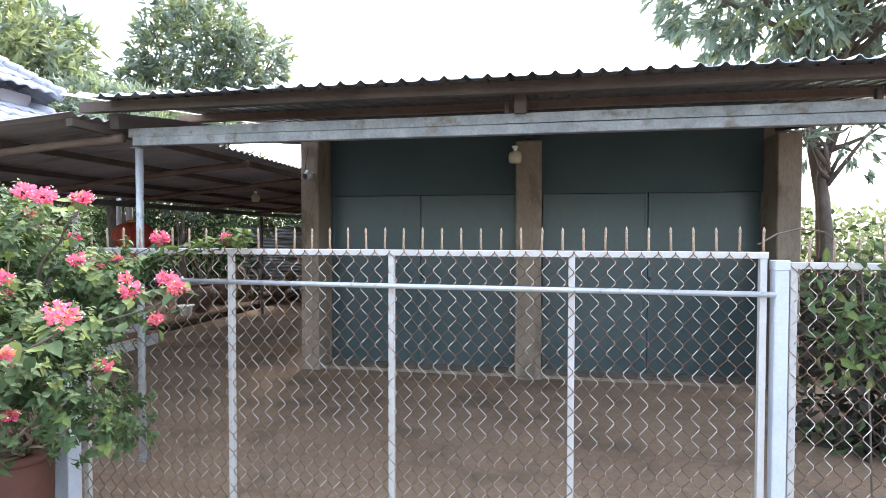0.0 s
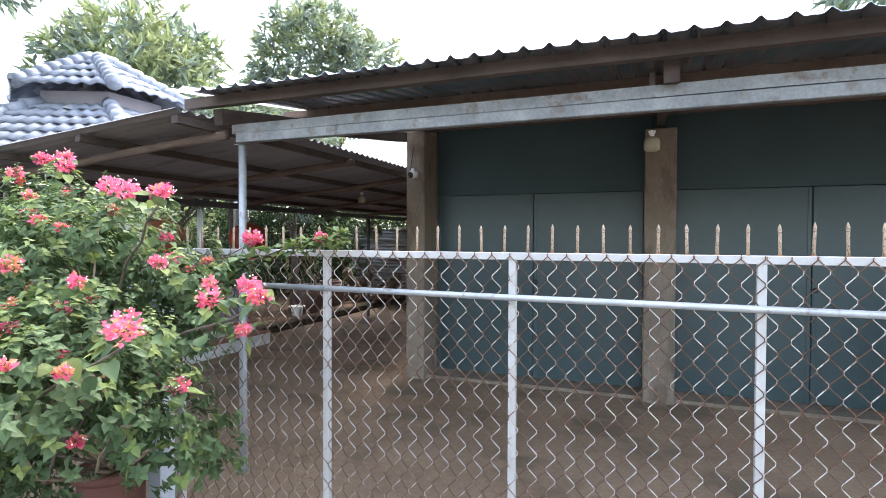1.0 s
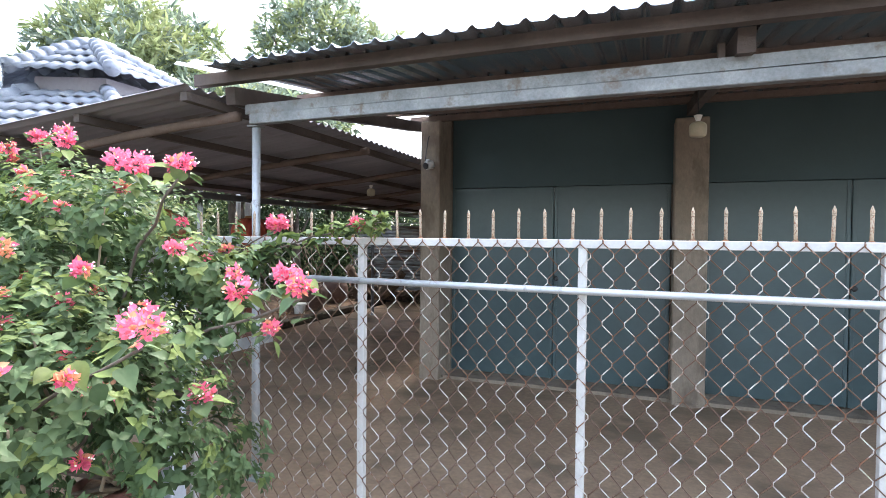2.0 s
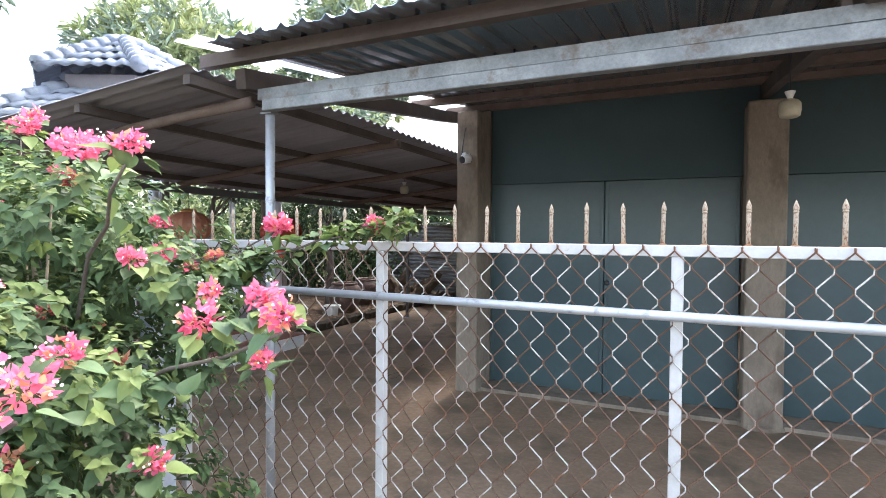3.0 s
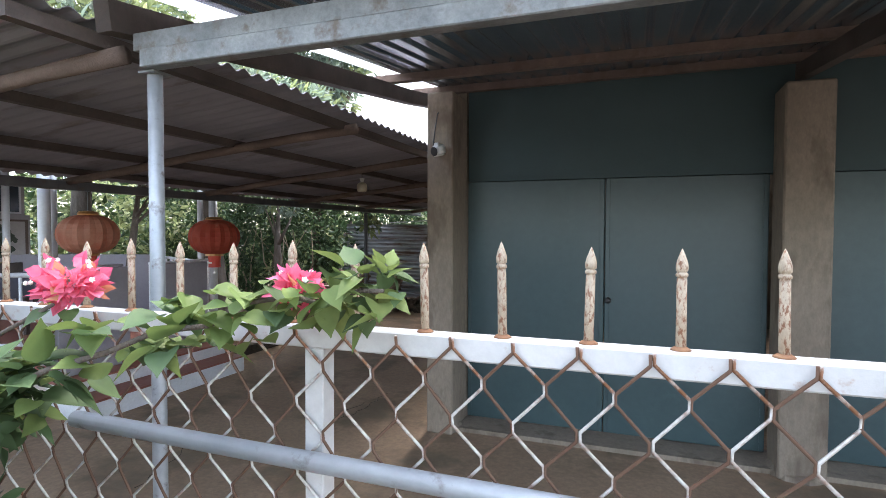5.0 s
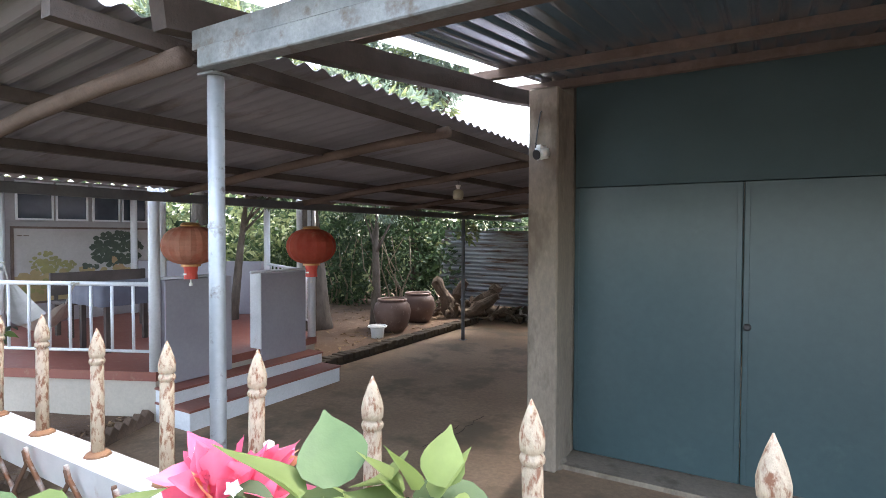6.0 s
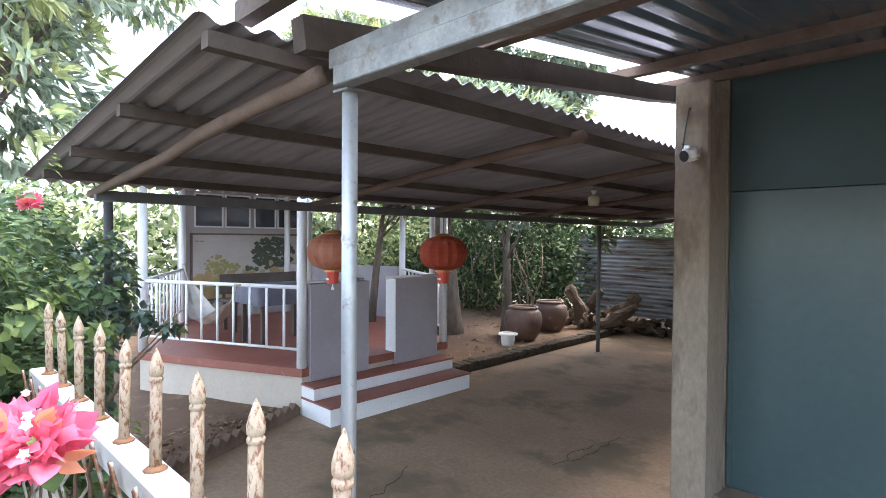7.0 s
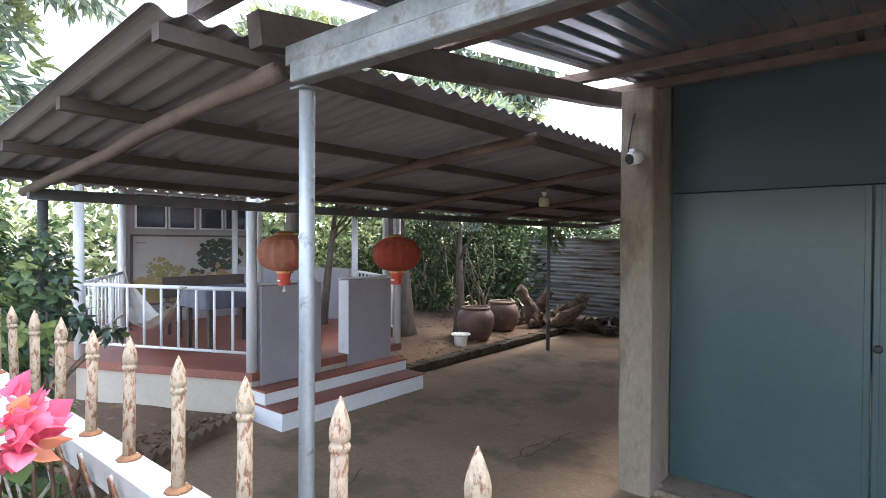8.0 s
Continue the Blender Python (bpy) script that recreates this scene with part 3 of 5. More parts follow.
gate = fence_panel("gate", -2.29, 1.135, (-2.27, -1.40, -0.545, 0.31, 1.116), "pale grey steel sliding gate with chain-link mesh, spikes and rust, closed", [-1.053 + (0.098 if k < 0 else 0.0944) * k for k in range(-12, 24)])
fence = fence_panel("fence", 1.22, 4.6, (1.236, 2.1, 2.95, 3.8, 4.58), "pale grey steel fence panel with chain-link mesh and spikes", [1.30 + 0.096 * k for k in range(34)], 1.50, False)


def square_post(x, y, w, top, label):
    ob = thing("gate_post", (x, y, 0), label, "post", "gate posts")
    part("shaft", boxed(x - w / 2, x + w / 2, y - w / 2, y + w / 2, -0.03, top, 0.004), M_STRAP, ob)
    part("cap", boxed(x - w / 2 - 0.003, x + w / 2 + 0.003, y - w / 2 - 0.003, y + w / 2 + 0.003, top - 0.04, top + 0.004, 0.003), M_STRAP, ob)
    return ob


square_post(1.180, GY - 0.01, 0.056, 1.505, "grey painted square steel gate post")
square_post(-2.287, 2.48, 0.086, 1.5, "grey painted square steel gate post beside the bougainvillea")

# ---- garden pavilion ----
FLOOR_Z = 0.46
HEX = [(-6.0, 5.2), (-7.95, 4.3), (-9.95, 5.45), (-9.95, 7.25), (-7.95, 8.25), (-6.0, 7.25)]
CX, CY = -7.97, 6.24


def hexa(bm, k, z0, z1):
    a = [bm.verts.new((CX + (x - CX) * k, CY + (y - CY) * k, z0)) for x, y in HEX]
    b = [bm.verts.new((CX + (x - CX) * k, CY + (y - CY) * k, z1)) for x, y in HEX]
    for i in range(6):
        bm.faces.new((a[i], a[(i + 1) % 6], b[(i + 1) % 6], b[i]))
    bm.faces.new(a[::-1])
    bm.faces.new(b)
    return bm


pav = thing("garden_pavilion", (CX, CY, 0), "hexagonal garden pavilion with white railings and slate blue tiled roof", "pavilion")
part("plinth", hexa(bmesh.new(), 1.0, -0.02, FLOOR_Z - 0.085), M_PLASTER, pav, "pale plastered plinth")
part("floor", hexa(bmesh.new(), 1.012, FLOOR_Z - 0.085, FLOOR_Z), M_REDTILE, pav, "red tiled floor")
sb = bmesh.new()
box(sb, -5.99, -5.48, 5.19, 7.13, -0.01, 0.165, 0.004)
low = part("step", sb, M_WHITE, pav, "white plastered step with red tread")
part("tread", boxed(-5.99, -5.465, 5.18, 7.14, 0.165, 0.185, 0.003), M_REDTILE, low, "red tiled tread")
up = part("step", boxed(-5.99, -5.76, 5.19, 7.13, 0.185, 0.30, 0.004), M_WHITE, pav, "white plastered step with red tread")
part("tread", boxed(-5.99, -5.745, 5.18, 7.14, 0.30, 0.32, 0.003), M_REDTILE, up, "red tiled tread")
for y0, y1 in ((5.27, 6.0), (6.38, 7.06)):
    part("parapet", boxed(-6.12, -5.955, y0, y1, 0.321, 1.3, 0.006), M_LILAC, pav, "lilac grey plastered parapet")
part("parapet_jamb", boxed(-6.123, -5.952, 6.372, 6.385, 0.461, 1.3, 0.002), M_WHITE, pav)


def pav_post(x, y, r=0.05):
    bm = bmesh.new()
    tube(bm, [(x, y, FLOOR_Z), (x, y, 2.62)], r, 14)
    return part("post", bm, M_WHITE, pav, "white painted round post", True)


for i, (x, y) in enumerate(HEX):
    k = 0.985
    pav_post(CX + (x - CX) * k, CY + (y - CY) * k)
pav_post(-6.08, 5.33, 0.03)
pav_post(-6.08, 7.08, 0.035)


def railing(p, q):
    p, q = Vector((*p, 0)), Vector((*q, 0))
    ob = part("top_rail", tube(bmesh.new(), [p + Vector((0, 0, 1.265)), q + Vector((0, 0, 1.265))], 0.021, 10), M_WHITE, pav, smooth=True)
    part("bottom_rail", tube(bmesh.new(), [p + Vector((0, 0, 0.64)), q + Vector((0, 0, 0.64))], 0.015, 8), M_WHITE, pav, smooth=True)
    n = int((q - p).length / 0.225)
    for i in range(1, n + 1):
        c = p.lerp(q, i / (n + 1))
        part("baluster", tube(bmesh.new(), [c + Vector((0, 0, 0.645)), c + Vector((0, 0, 1.26))], 0.014, 8), M_WHITE, pav, smooth=True)


def inset(p, k=0.985):
    return (CX + (p[0] - CX) * k, CY + (p[1] - CY) * k)


railing(inset(HEX[0]), inset(HEX[1]))
railing(inset(HEX[1]), inset(HEX[2]))
railing(inset(HEX[5]), inset(HEX[4]))
part("top_rail", tube(bmesh.new(), [(-6.06, 5.25, 1.31), (-6.06, 6.0, 1.31)], 0.018, 10), M_WHITE, pav, smooth=True)
part("top_rail", tube(bmesh.new(), [(-6.06, 6.33, 1.31), (-6.06, 7.25, 1.31)], 0.018, 10), M_WHITE, pav, smooth=True)

# back wall with its painting and window band
bw = bmesh.new()
box(bw, -10.1, -9.96, 5.45, 7.6, FLOOR_Z, 1.9, 0.004)
part("back_wall", bw, M_HOUSE, pav, "grey plastered back wall")
part("side_parapet", boxed(0, 2.1, -0.06, 0.06, FLOOR_Z, 1.3, 0.005, pose(-9.95, 7.3, 0, 0, 0, 26.5)), M_LILAC, pav, "lilac grey plastered parapet")
wband = part("window_band", boxed(-10.08, -10.0, 5.5, 7.55, 1.9, 2.5, 0.003), M_HOUSE, pav)
for y0, y1 in ((5.66, 6.12), (6.15, 6.58), (6.65, 7.05), (7.08, 7.48)):
    fr = bmesh.new()
    for a, b, c, d in ((y0, y1, 1.92, 1.945), (y0, y1, 2.44, 2.465), (y0, y0 + 0.022, 1.945, 2.44), (y1 - 0.022, y1, 1.945, 2.44)):
        box(fr, -9.995, -9.965, a, b, c, d)
    part("window_frame", fr, M_WHITE, wband)
    part("pane", boxed(-9.992, -9.984, y0 + 0.02, y1 - 0.02, 1.94, 2.445), M_GLASSDARK, wband, "dark glass pane")

# the wall painting: a landscape in flat shapes
M_PSKY = material("painted_sky", (0.42, 0.38, 0.36), (0.5, 0.47, 0.45), 0.7, scale=2, fine=20, bump=0.05)
M_PGOLD = material("painted_golden_field", (0.33, 0.24, 0.11), (0.45, 0.34, 0.17), 0.7, scale=4, fine=20, bump=0.05)
M_PTREE = material("painted_dark_tree", (0.045, 0.06, 0.045), (0.085, 0.105, 0.07), 0.7, scale=9, fine=30, bump=0.05)
M_PBUSH = material("painted_olive_bush", (0.33, 0.3, 0.11), (0.24, 0.22, 0.1), 0.7, scale=9, fine=30, bump=0.05)
M_PTRUNK = material("painted_orange_trunk", (0.36, 0.21, 0.1), (0.45, 0.3, 0.17), 0.7, scale=9, fine=30, bump=0.05)
mural = thing("wall_painting", (-9.95, 6.5, 1.2), "framed landscape painting with golden field and dark tree", "painting")
part("canvas", boxed(-9.958, -9.95, 5.62, 7.52, 0.78, 1.8), M_PSKY, mural)
fb = bmesh.new()
for a, b, c, d in ((5.585, 7.555, 1.8, 1.83), (5.585, 7.555, 0.75, 0.78), (5.585, 5.62, 0.78, 1.8), (7.52, 7.555, 0.78, 1.8)):
    box(fb, -9.96, -9.935, a, b, c, d)
part("frame", fb, M_WOOD, mural)
part("painted_field", boxed(-9.95, -9.946, 5.62, 7.52, 0.78, 1.14), M_PGOLD, mural)


def daubs(cy, cz, ry, rz, n, r, mat, x):
    bm = bmesh.new()
    for _ in range(n):
        a, k = rng.uniform(0, 6.28), math.sqrt(rng.random())
        y, z, rr = cy + ry * k * math.cos(a), cz + rz * k * math.sin(a), r * rng.uniform(0.6, 1.3)
        vs = [bm.verts.new((x, min(7.51, max(5.63, y + rr * rng.uniform(0.75, 1.1) * math.cos(t * 0.785))), min(1.79, z + rr * 0.8 * rng.uniform(0.75, 1.1) * math.sin(t * 0.785)))) for t in range(8)]
        bm.faces.new(vs)
        x += 0.00005
    part("painted_foliage", bm, mat, mural)


daubs(6.98, 1.5, 0.4, 0.27, 190, 0.045, M_PTREE, -9.9445)
daubs(6.0, 1.32, 0.19, 0.15, 60, 0.032, M_PBUSH, -9.944)
daubs(6.55, 1.15, 0.9, 0.05, 46, 0.06, M_PGOLD, -9.9455)
daubs(6.28, 1.27, 0.1, 0.08, 26, 0.028, M_PBUSH, -9.944)
daubs(6.6, 1.24, 0.14, 0.03, 8, 0.035, M_PTREE, -9.944)
daubs(6.98, 1.22, 0.08, 0.2, 12, 0.05, M_PTRUNK, -9.9395)
daubs(6.5, 0.98, 0.85, 0.14, 90, 0.04, M_PBUSH, -9.942)
wr = bmesh.new()
for i, (a, b) in enumerate(((5.66, 5.72), (5.735, 5.80))):
    box(wr, -9.9455, -9.944, a, b, 1.695, 1.708)
part("illegible_words", wr, M_WOOD, mural)


def hammock_bench():
    ob = thing("bench", (-8.6, 6.2, FLOOR_Z), "dark wooden bench with a backrest on the pavilion floor", "bench")
    part("seat", boxed(-8.8, -8.4, 5.55, 6.75, FLOOR_Z + 0.4, FLOOR_Z + 0.44, 0.006), M_DARKWOOD, ob)
    part("backrest", boxed(-8.82, -8.78, 5.55, 6.75, FLOOR_Z + 0.5, FLOOR_Z + 0.78, 0.006), M_DARKWOOD, ob)
    for x in (-8.76, -8.44):
        for y in (5.62, 6.68):
            part("leg", boxed(x - 0.025, x + 0.025, y - 0.025, y + 0.025, FLOOR_Z, FLOOR_Z + 0.4, 0.004), M_DARKWOOD, ob)
    for y in (5.62, 6.68):
        part("back_post", boxed(-8.815, -8.785, y - 0.02, y + 0.02, FLOOR_Z + 0.44, FLOOR_Z + 0.5, 0.002), M_DARKWOOD, ob)


hammock_bench()


def table():
    ob = thing("table", (-7.45, 5.75, FLOOR_Z), "dark table draped in grey cloth on the pavilion floor", "table")
    cl = bmesh.new()
    rings = []
    for z, k in ((FLOOR_Z + 0.724, 1.0), (FLOOR_Z + 0.71, 1.03), (FLOOR_Z + 0.64, 1.04), (FLOOR_Z + 0.56, 1.05), (FLOOR_Z + 0.5, 1.06)):
        ring = []
        for i in range(64):
            a = 6.2832 * i / 64
            u, v = math.cos(a), math.sin(a)
            m = 1 / max(abs(u), abs(v))
            f = k + (k - 1.0) * 0.5 * math.sin(a * 12)
            ring.append(cl.verts.new((-7.45 + 0.31 * u * m * f, 5.75 + 0.41 * v * m * f, z)))
        rings.append(ring)
    for a, b in zip(rings, rings[1:]):
        for i in range(64):
            cl.faces.new((a[i], a[(i + 1) % 64], b[(i + 1) % 64], b[i]))
    cl.faces.new(rings[0])
    part("cloth", cl, M_CLOTH, ob, "grey draped cloth", True)
    part("tabletop", boxed(-7.75, -7.15, 5.35, 6.15, FLOOR_Z + 0.68, FLOOR_Z + 0.72, 0.006), M_DARKWOOD, ob)
    for x in (-7.7, -7.2):
        for y in (5.4, 6.1):
            part("leg", boxed(x - 0.025, x + 0.025, y - 0.025, y + 0.025, FLOOR_Z, FLOOR_Z + 0.68, 0.003), M_DARKWOOD, ob)


table()


def hammock(p, q, low):
    """A cloth hammock gathered at both ends, sagging to the height low."""
    p, q = Vector(p), Vector(q)
    ob = thing("hammock", p, "beige cloth hammock slung between railing and back post", "hammock")
    d = (q - p).normalized()
    s = Vector((-d.y, d.x, 0)).normalized()
    bm = bmesh.new()
    rows, sag = [], (p.z + q.z) / 2 - low
    for i in range(25):
        t = 0.1 + 0.8 * i / 24
        w = 0.02 + 0.17 * math.sin(math.pi * i / 24) ** 0.7
        c = p.lerp(q, t) - Vector((0, 0, sag * 4 * t * (1 - t)))
        rows.append([bm.verts.new(c + s * w * k / 4 + Vector((0, 0, 0.5 * w * (k / 4) ** 2 + 0.012 * math.sin(k * 2.2 + t * 5)))) for k in range(-4, 5)])
    for a, b in zip(rows, rows[1:]):
        for k in range(8):
            bm.faces.new((a[k], a[k + 1], b[k + 1], b[k]))
    part("cloth", bm, M_NET, ob, smooth=True)
    for end, t in ((p, 0.1), (q, 0.9)):
        c = p.lerp(q, t) - Vector((0, 0, sag * 4 * t * (1 - t)))
        part("rope", tube(bmesh.new(), [end, c], 0.009, 6), M_NET, ob)
        part("knot", tube(bmesh.new(), [end + Vector((0.03 * math.cos(a * 0.7854), 0.03 * math.sin(a * 0.7854), 0.0)) for a in range(9)], 0.009, 6), M_NET, ob)


hammock((-6.71, 4.865, 1.27), (-9.87, 5.47, 1.35), 0.66)


# tiled roof in two tiers
def tier(k0, z0, k1, z1, rows):
    """Courses of wavy tiles on six slopes, from the eaves ring (k0, z0) up to (k1, z1)."""
    owner = part("roof_tier", hexa(bmesh.new(), k1 * 0.98, z1 - 0.1, z1 - 0.06), M_TILE, pav, "slate blue tiled hip roof")
    for i in range(6):
        a0, b0 = Vector((*inset(HEX[i], k0), z0)), Vector((*inset(HEX[(i + 1) % 6], k0), z0))
        a1, b1 = Vector((*inset(HEX[i], k1), z1)), Vector((*inset(HEX[(i + 1) % 6], k1), z1))
        nrm = (b0 - a0).cross(a1 - a0).normalized()
        if nrm.z < 0:
            nrm = -nrm
        for r in range(rows):
            f0, f1 = r / rows, min(1.0, (r + 1.18) / rows)
            p0, q0, p1, q1 = a0.lerp(a1, f0), b0.lerp(b1, f0), a0.lerp(a1, f1), b0.lerp(b1, f1)
            width = (q0 - p0).length
            n = max(6, int(width / 0.2) * 6)
            bm = bmesh.new()
            lo, hi, ed = [], [], []
            for j in range(n + 1):
                s = j / n
                w = 0.5 + 0.5 * math.cos(6.2832 * s * width / 0.2)
                x = p0.lerp(q0, s) + nrm * (0.055 + 0.032 * w)
                lo.append(bm.verts.new(x))
                ed.append(bm.verts.new(x - nrm * 0.03))
                hi.append(bm.verts.new(p1.lerp(q1, s) + nrm * (0.012 + 0.032 * w)))
            for j in range(n):
                bm.faces.new((lo[j], lo[j + 1], hi[j + 1], hi[j]))
                bm.faces.new((ed[j], ed[j + 1], lo[j + 1], lo[j]))
            part("tile_course", bm, M_TILE, owner, smooth=True)
        m = 7
        for r in range(m):
            bm = bmesh.new()
            c0, c1 = a0.lerp(a1, r / m), a0.lerp(a1, min(1, (r + 1.12) / m))
            up_ = Vector((0, 0, 0.06))
            tube(bm, [c0 + up_, c1 + up_ * 0.7], [0.105, 0.085], 10)
            part("hip_tile", bm, M_TILE, owner, smooth=True)


tier(1.22, 2.55, 0.42, 3.42, 6)
part("collar", hexa(bmesh.new(), 0.42, 3.3, 3.62), M_LILAC, pav)
tier(0.6, 3.6, 0.04, 4.26, 4)
fbm = bmesh.new()
lathe(fbm, (CX, CY, 4.24), [(0.16, 0), (0.17, 0.05), (0.1, 0.1), (0.03, 0.12)], 12)
part("finial", fbm, M_TILE, pav, smooth=True)


def red_lantern(x, y, z, r, hang, bleached):
    ob = thing("paper_lantern", (x, y, hang), "round red cloth lantern with tassel, " + ("sun-bleached on one side" if bleached else "deep red"), "lantern", "red lanterns")
    n = 16
    prof = [(r * math.cos(t) ** 0.75 if math.cos(t) > 0 else 0.01, r * 0.74 * math.sin(t)) for t in [-1.3 + 2.6 * i / 10 for i in range(11)]]
    bm = bmesh.new()
    rings = []
    for rr, zz in prof:
        rings.append([bm.verts.new((x + rr * (1 + (0.035 if k % 2 else -0.02)) * math.cos(6.2832 * k / (2 * n)), y + rr * (1 + (0.035 if k % 2 else -0.02)) * math.sin(6.2832 * k / (2 * n)), z + zz)) for k in range(2 * n)])
    for a, b in zip(rings, rings[1:]):
        for k in range(2 * n):
            bm.faces.new((a[k], a[(k + 1) % (2 * n)], b[(k + 1) % (2 * n)], b[k]))
    part("shade", bm, M_LANTERNFADE if bleached else M_LANTERN, ob)
    part("top_cap", lathe(bmesh.new(), (x, y, z + r * 0.68), [(r * 0.34, 0), (r * 0.36, 0.02), (r * 0.3, 0.04), (0.01, 0.045)], 16), M_GOLD, ob)
    part("bottom_cap", lathe(bmesh.new(), (x, y, z - r * 0.8), [(r * 0.36, 0), (r * 0.34, 0.03), (r * 0.36, 0.06)], 16), M_GOLD, ob)
    part("skirt", lathe(bmesh.new(), (x, y, z - r * 1.28), [(r * 0.25, 0), (r * 0.23, r * 0.25), (r * 0.27, r * 0.5)], 16), M_LANTERNRED, ob)
    part("illegible_marks", boxed(x - r * 0.1, x + r * 0.1, y - r * 0.262, y - r * 0.25, z - r * 1.12, z - r * 1.06), M_PLASTIC, ob, "pale unreadable marks")
    part("tassel_bell", lathe(bmesh.new(), (x, y, z - r * 1.55), [(0.016, 0), (0.014, 0.02), (0.006, 0.03), (0.004, r * 0.28)], 8), M_PLASTIC, ob)
    part("cord", tube(bmesh.new(), [(x, y, z + r * 0.74), (x, y, hang)], 0.004, 5), M_BLACK, ob)
    return ob


red_lantern(-5.42, 5.17, 1.635, 0.225, 2.002, True)
red_lantern(-5.53, 6.72, 1.6, 0.265, 2.002, False)
red_lantern(-6.75, 8.0, 1.72, 0.1, 2.6, False)

# ---- garden behind the drive ----
kerb = structure("kerb", boxed(-6.16, -5.98, 7.3, 11.75, -0.05, 0.05, 0.008), M_BRICK, "low dark brick kerb round the garden bed", "kerb")
kb = bmesh.new()
box(kb, -0.105, 0.105, -0.05, 0.05, 0.0, 0.075, 0.008)
KBRICK = finish(kb, "brick", M_BRICK)
for i in range(40):
    piece("brick", KBRICK, kerb, pose(-6.06 + rng.uniform(-0.015, 0.015), 7.36 + i * 0.11, 0.045 + rng.uniform(-0.008, 0.008), rng.uniform(-3, 3), rng.uniform(-3, 3), rng.uniform(-5, 5)))
eb = bmesh.new()
box(eb, -0.1, 0.1, -0.035, 0.035, -0.07, 0.07, 0.006)
EBRICK = finish(eb, "brick", M_EDGE)
edging = structure("bed_edging", plank(bmesh.new(), (-6.0, 5.22, 0.0), (-4.98, 3.0, 0.0), 0.04, 0.06), M_EDGE, "saw-toothed dark brick edging along the garden bed", "edging")
for i in range(22):
    f = i / 21
    piece("brick", EBRICK, edging, pose(-5.98 + 0.98 * f, 5.19 - 2.14 * f, 0.015, 0, 40, 115))


def clay_jar(x, y, z, r, h, label):
    ob = thing("clay_jar", (x, y, z), label, "jar", "clay jars")
    bm = bmesh.new()
    prof = [(0.6, 0), (0.78, 0.12), (0.95, 0.4), (1.0, 0.62), (0.92, 0.82), (0.74, 0.93), (0.7, 0.95)]
    lathe(bm, (x, y, z), [(r * a, h * b) for a, b in prof], 28)
    part("body", bm, M_JAR, ob, smooth=True)
    rb = bmesh.new()
    ring = [(x + r * 0.72 * math.cos(6.2832 * k / 28), y + r * 0.72 * math.sin(6.2832 * k / 28), z + h * 0.965) for k in range(29)]
    tube(rb, ring, 0.024, 8)
    part("rim", rb, M_JAR, ob, "rounded lighter rim", True)
    part("soil", lathe(bmesh.new(), (x, y, z + h * 0.9), [(r * 0.68, 0), (r * 0.68, 0.03)], 20), M_SOIL, ob)
    return ob


clay_jar(-6.6, 9.72, 0.10, 0.32, 0.55, "large brown clay jar standing on garden soil")
clay_jar(-6.75, 10.75, 0.10, 0.32, 0.55, "large brown clay jar standing on garden soil")
pot = thing("flower_pot", (-6.42, 9.08, 0.09), "small white flower pot with scalloped rim", "pot")
part("body", lathe(bmesh.new(), (-6.42, 9.08, 0.085), [(0.085, 0), (0.095, 0.02), (0.115, 0.19), (0.11, 0.2)], 16), M_PLASTIC, pot, smooth=True)
rb = bmesh.new()
tube(rb, [(-6.42 + 0.135 * (1 + 0.06 * (k % 2)) * math.cos(6.2832 * k / 24), 9.08 + 0.135 * (1 + 0.06 * (k % 2)) * math.sin(6.2832 * k / 24), 0.285) for k in range(25)], 0.016, 6)
part("rim", rb, M_PLASTIC, pot, "white scalloped rim")

# rusty sheet fence at the end of the drive
sheet = structure("sheet_fence", bmesh.new(), M_RUSTSHEET, "rusty corrugated iron sheets fencing the drive end", "fence")
for k, (x0, x1, z0, z1) in enumerate(((-7.5, -2.75, 0.22, 0.95), (-7.45, -2.75, 0.85, 1.62), (-7.35, -2.75, 1.5, 1.83))):
    bm = bmesh.new()
    n = int((z1 - z0) / 0.012)
    prev = None
    for i in range(n + 1):
        z = z0 + (z1 - z0) * i / n
        y = 12.78 - 0.012 * k + 0.023 * math.cos(6.2832 * z / 0.085)
        row = [bm.verts.new((x0 + (x1 - x0) * j / 8, y + 0.012 * math.sin(j * 1.7 + k), z + 0.01 * math.sin(j * 0.9 + k))) for j in range(9)]
        if prev:
            for j in range(8):
                bm.faces.new((prev[j], prev[j + 1], row[j + 1], row[j]))
        prev = row
    part("sheet", bm, M_RUSTSHEET, sheet, smooth=True)
for x in (-7.3, -5.0, -2.9):
    part("stake", tube(bmesh.new(), [(x, 12.85, -0.05), (x, 12.85, 1.9)], 0.035, 8), M_DARKWOOD, sheet)
lum = bmesh.new()
plank(lum, (-6.2, 12.7, 1.86), (-4.9, 12.75, 1.93), 0.16, 0.02)
part("loose_board", lum, M_GALV, sheet)

# stumps and rubble
def gnarled(bm, p, d, l, r, seg=11, n=9):
    """A knotty log: an uneven tube with lumps and a broken end."""
    pts = [p + d * l * (i / (n - 1) - 0.1) + rand_dir() * r * 0.18 for i in range(n)]
    tube(bm, pts, [r * (1.15 - 0.55 * i / (n - 1)) * rng.uniform(0.8, 1.2) for i in range(n)], seg)
    for v in bm.verts:
        v.co += Vector(v.co - p).normalized() * r * 0.45 * noise.noise(v.co * 11.0)
    return bm


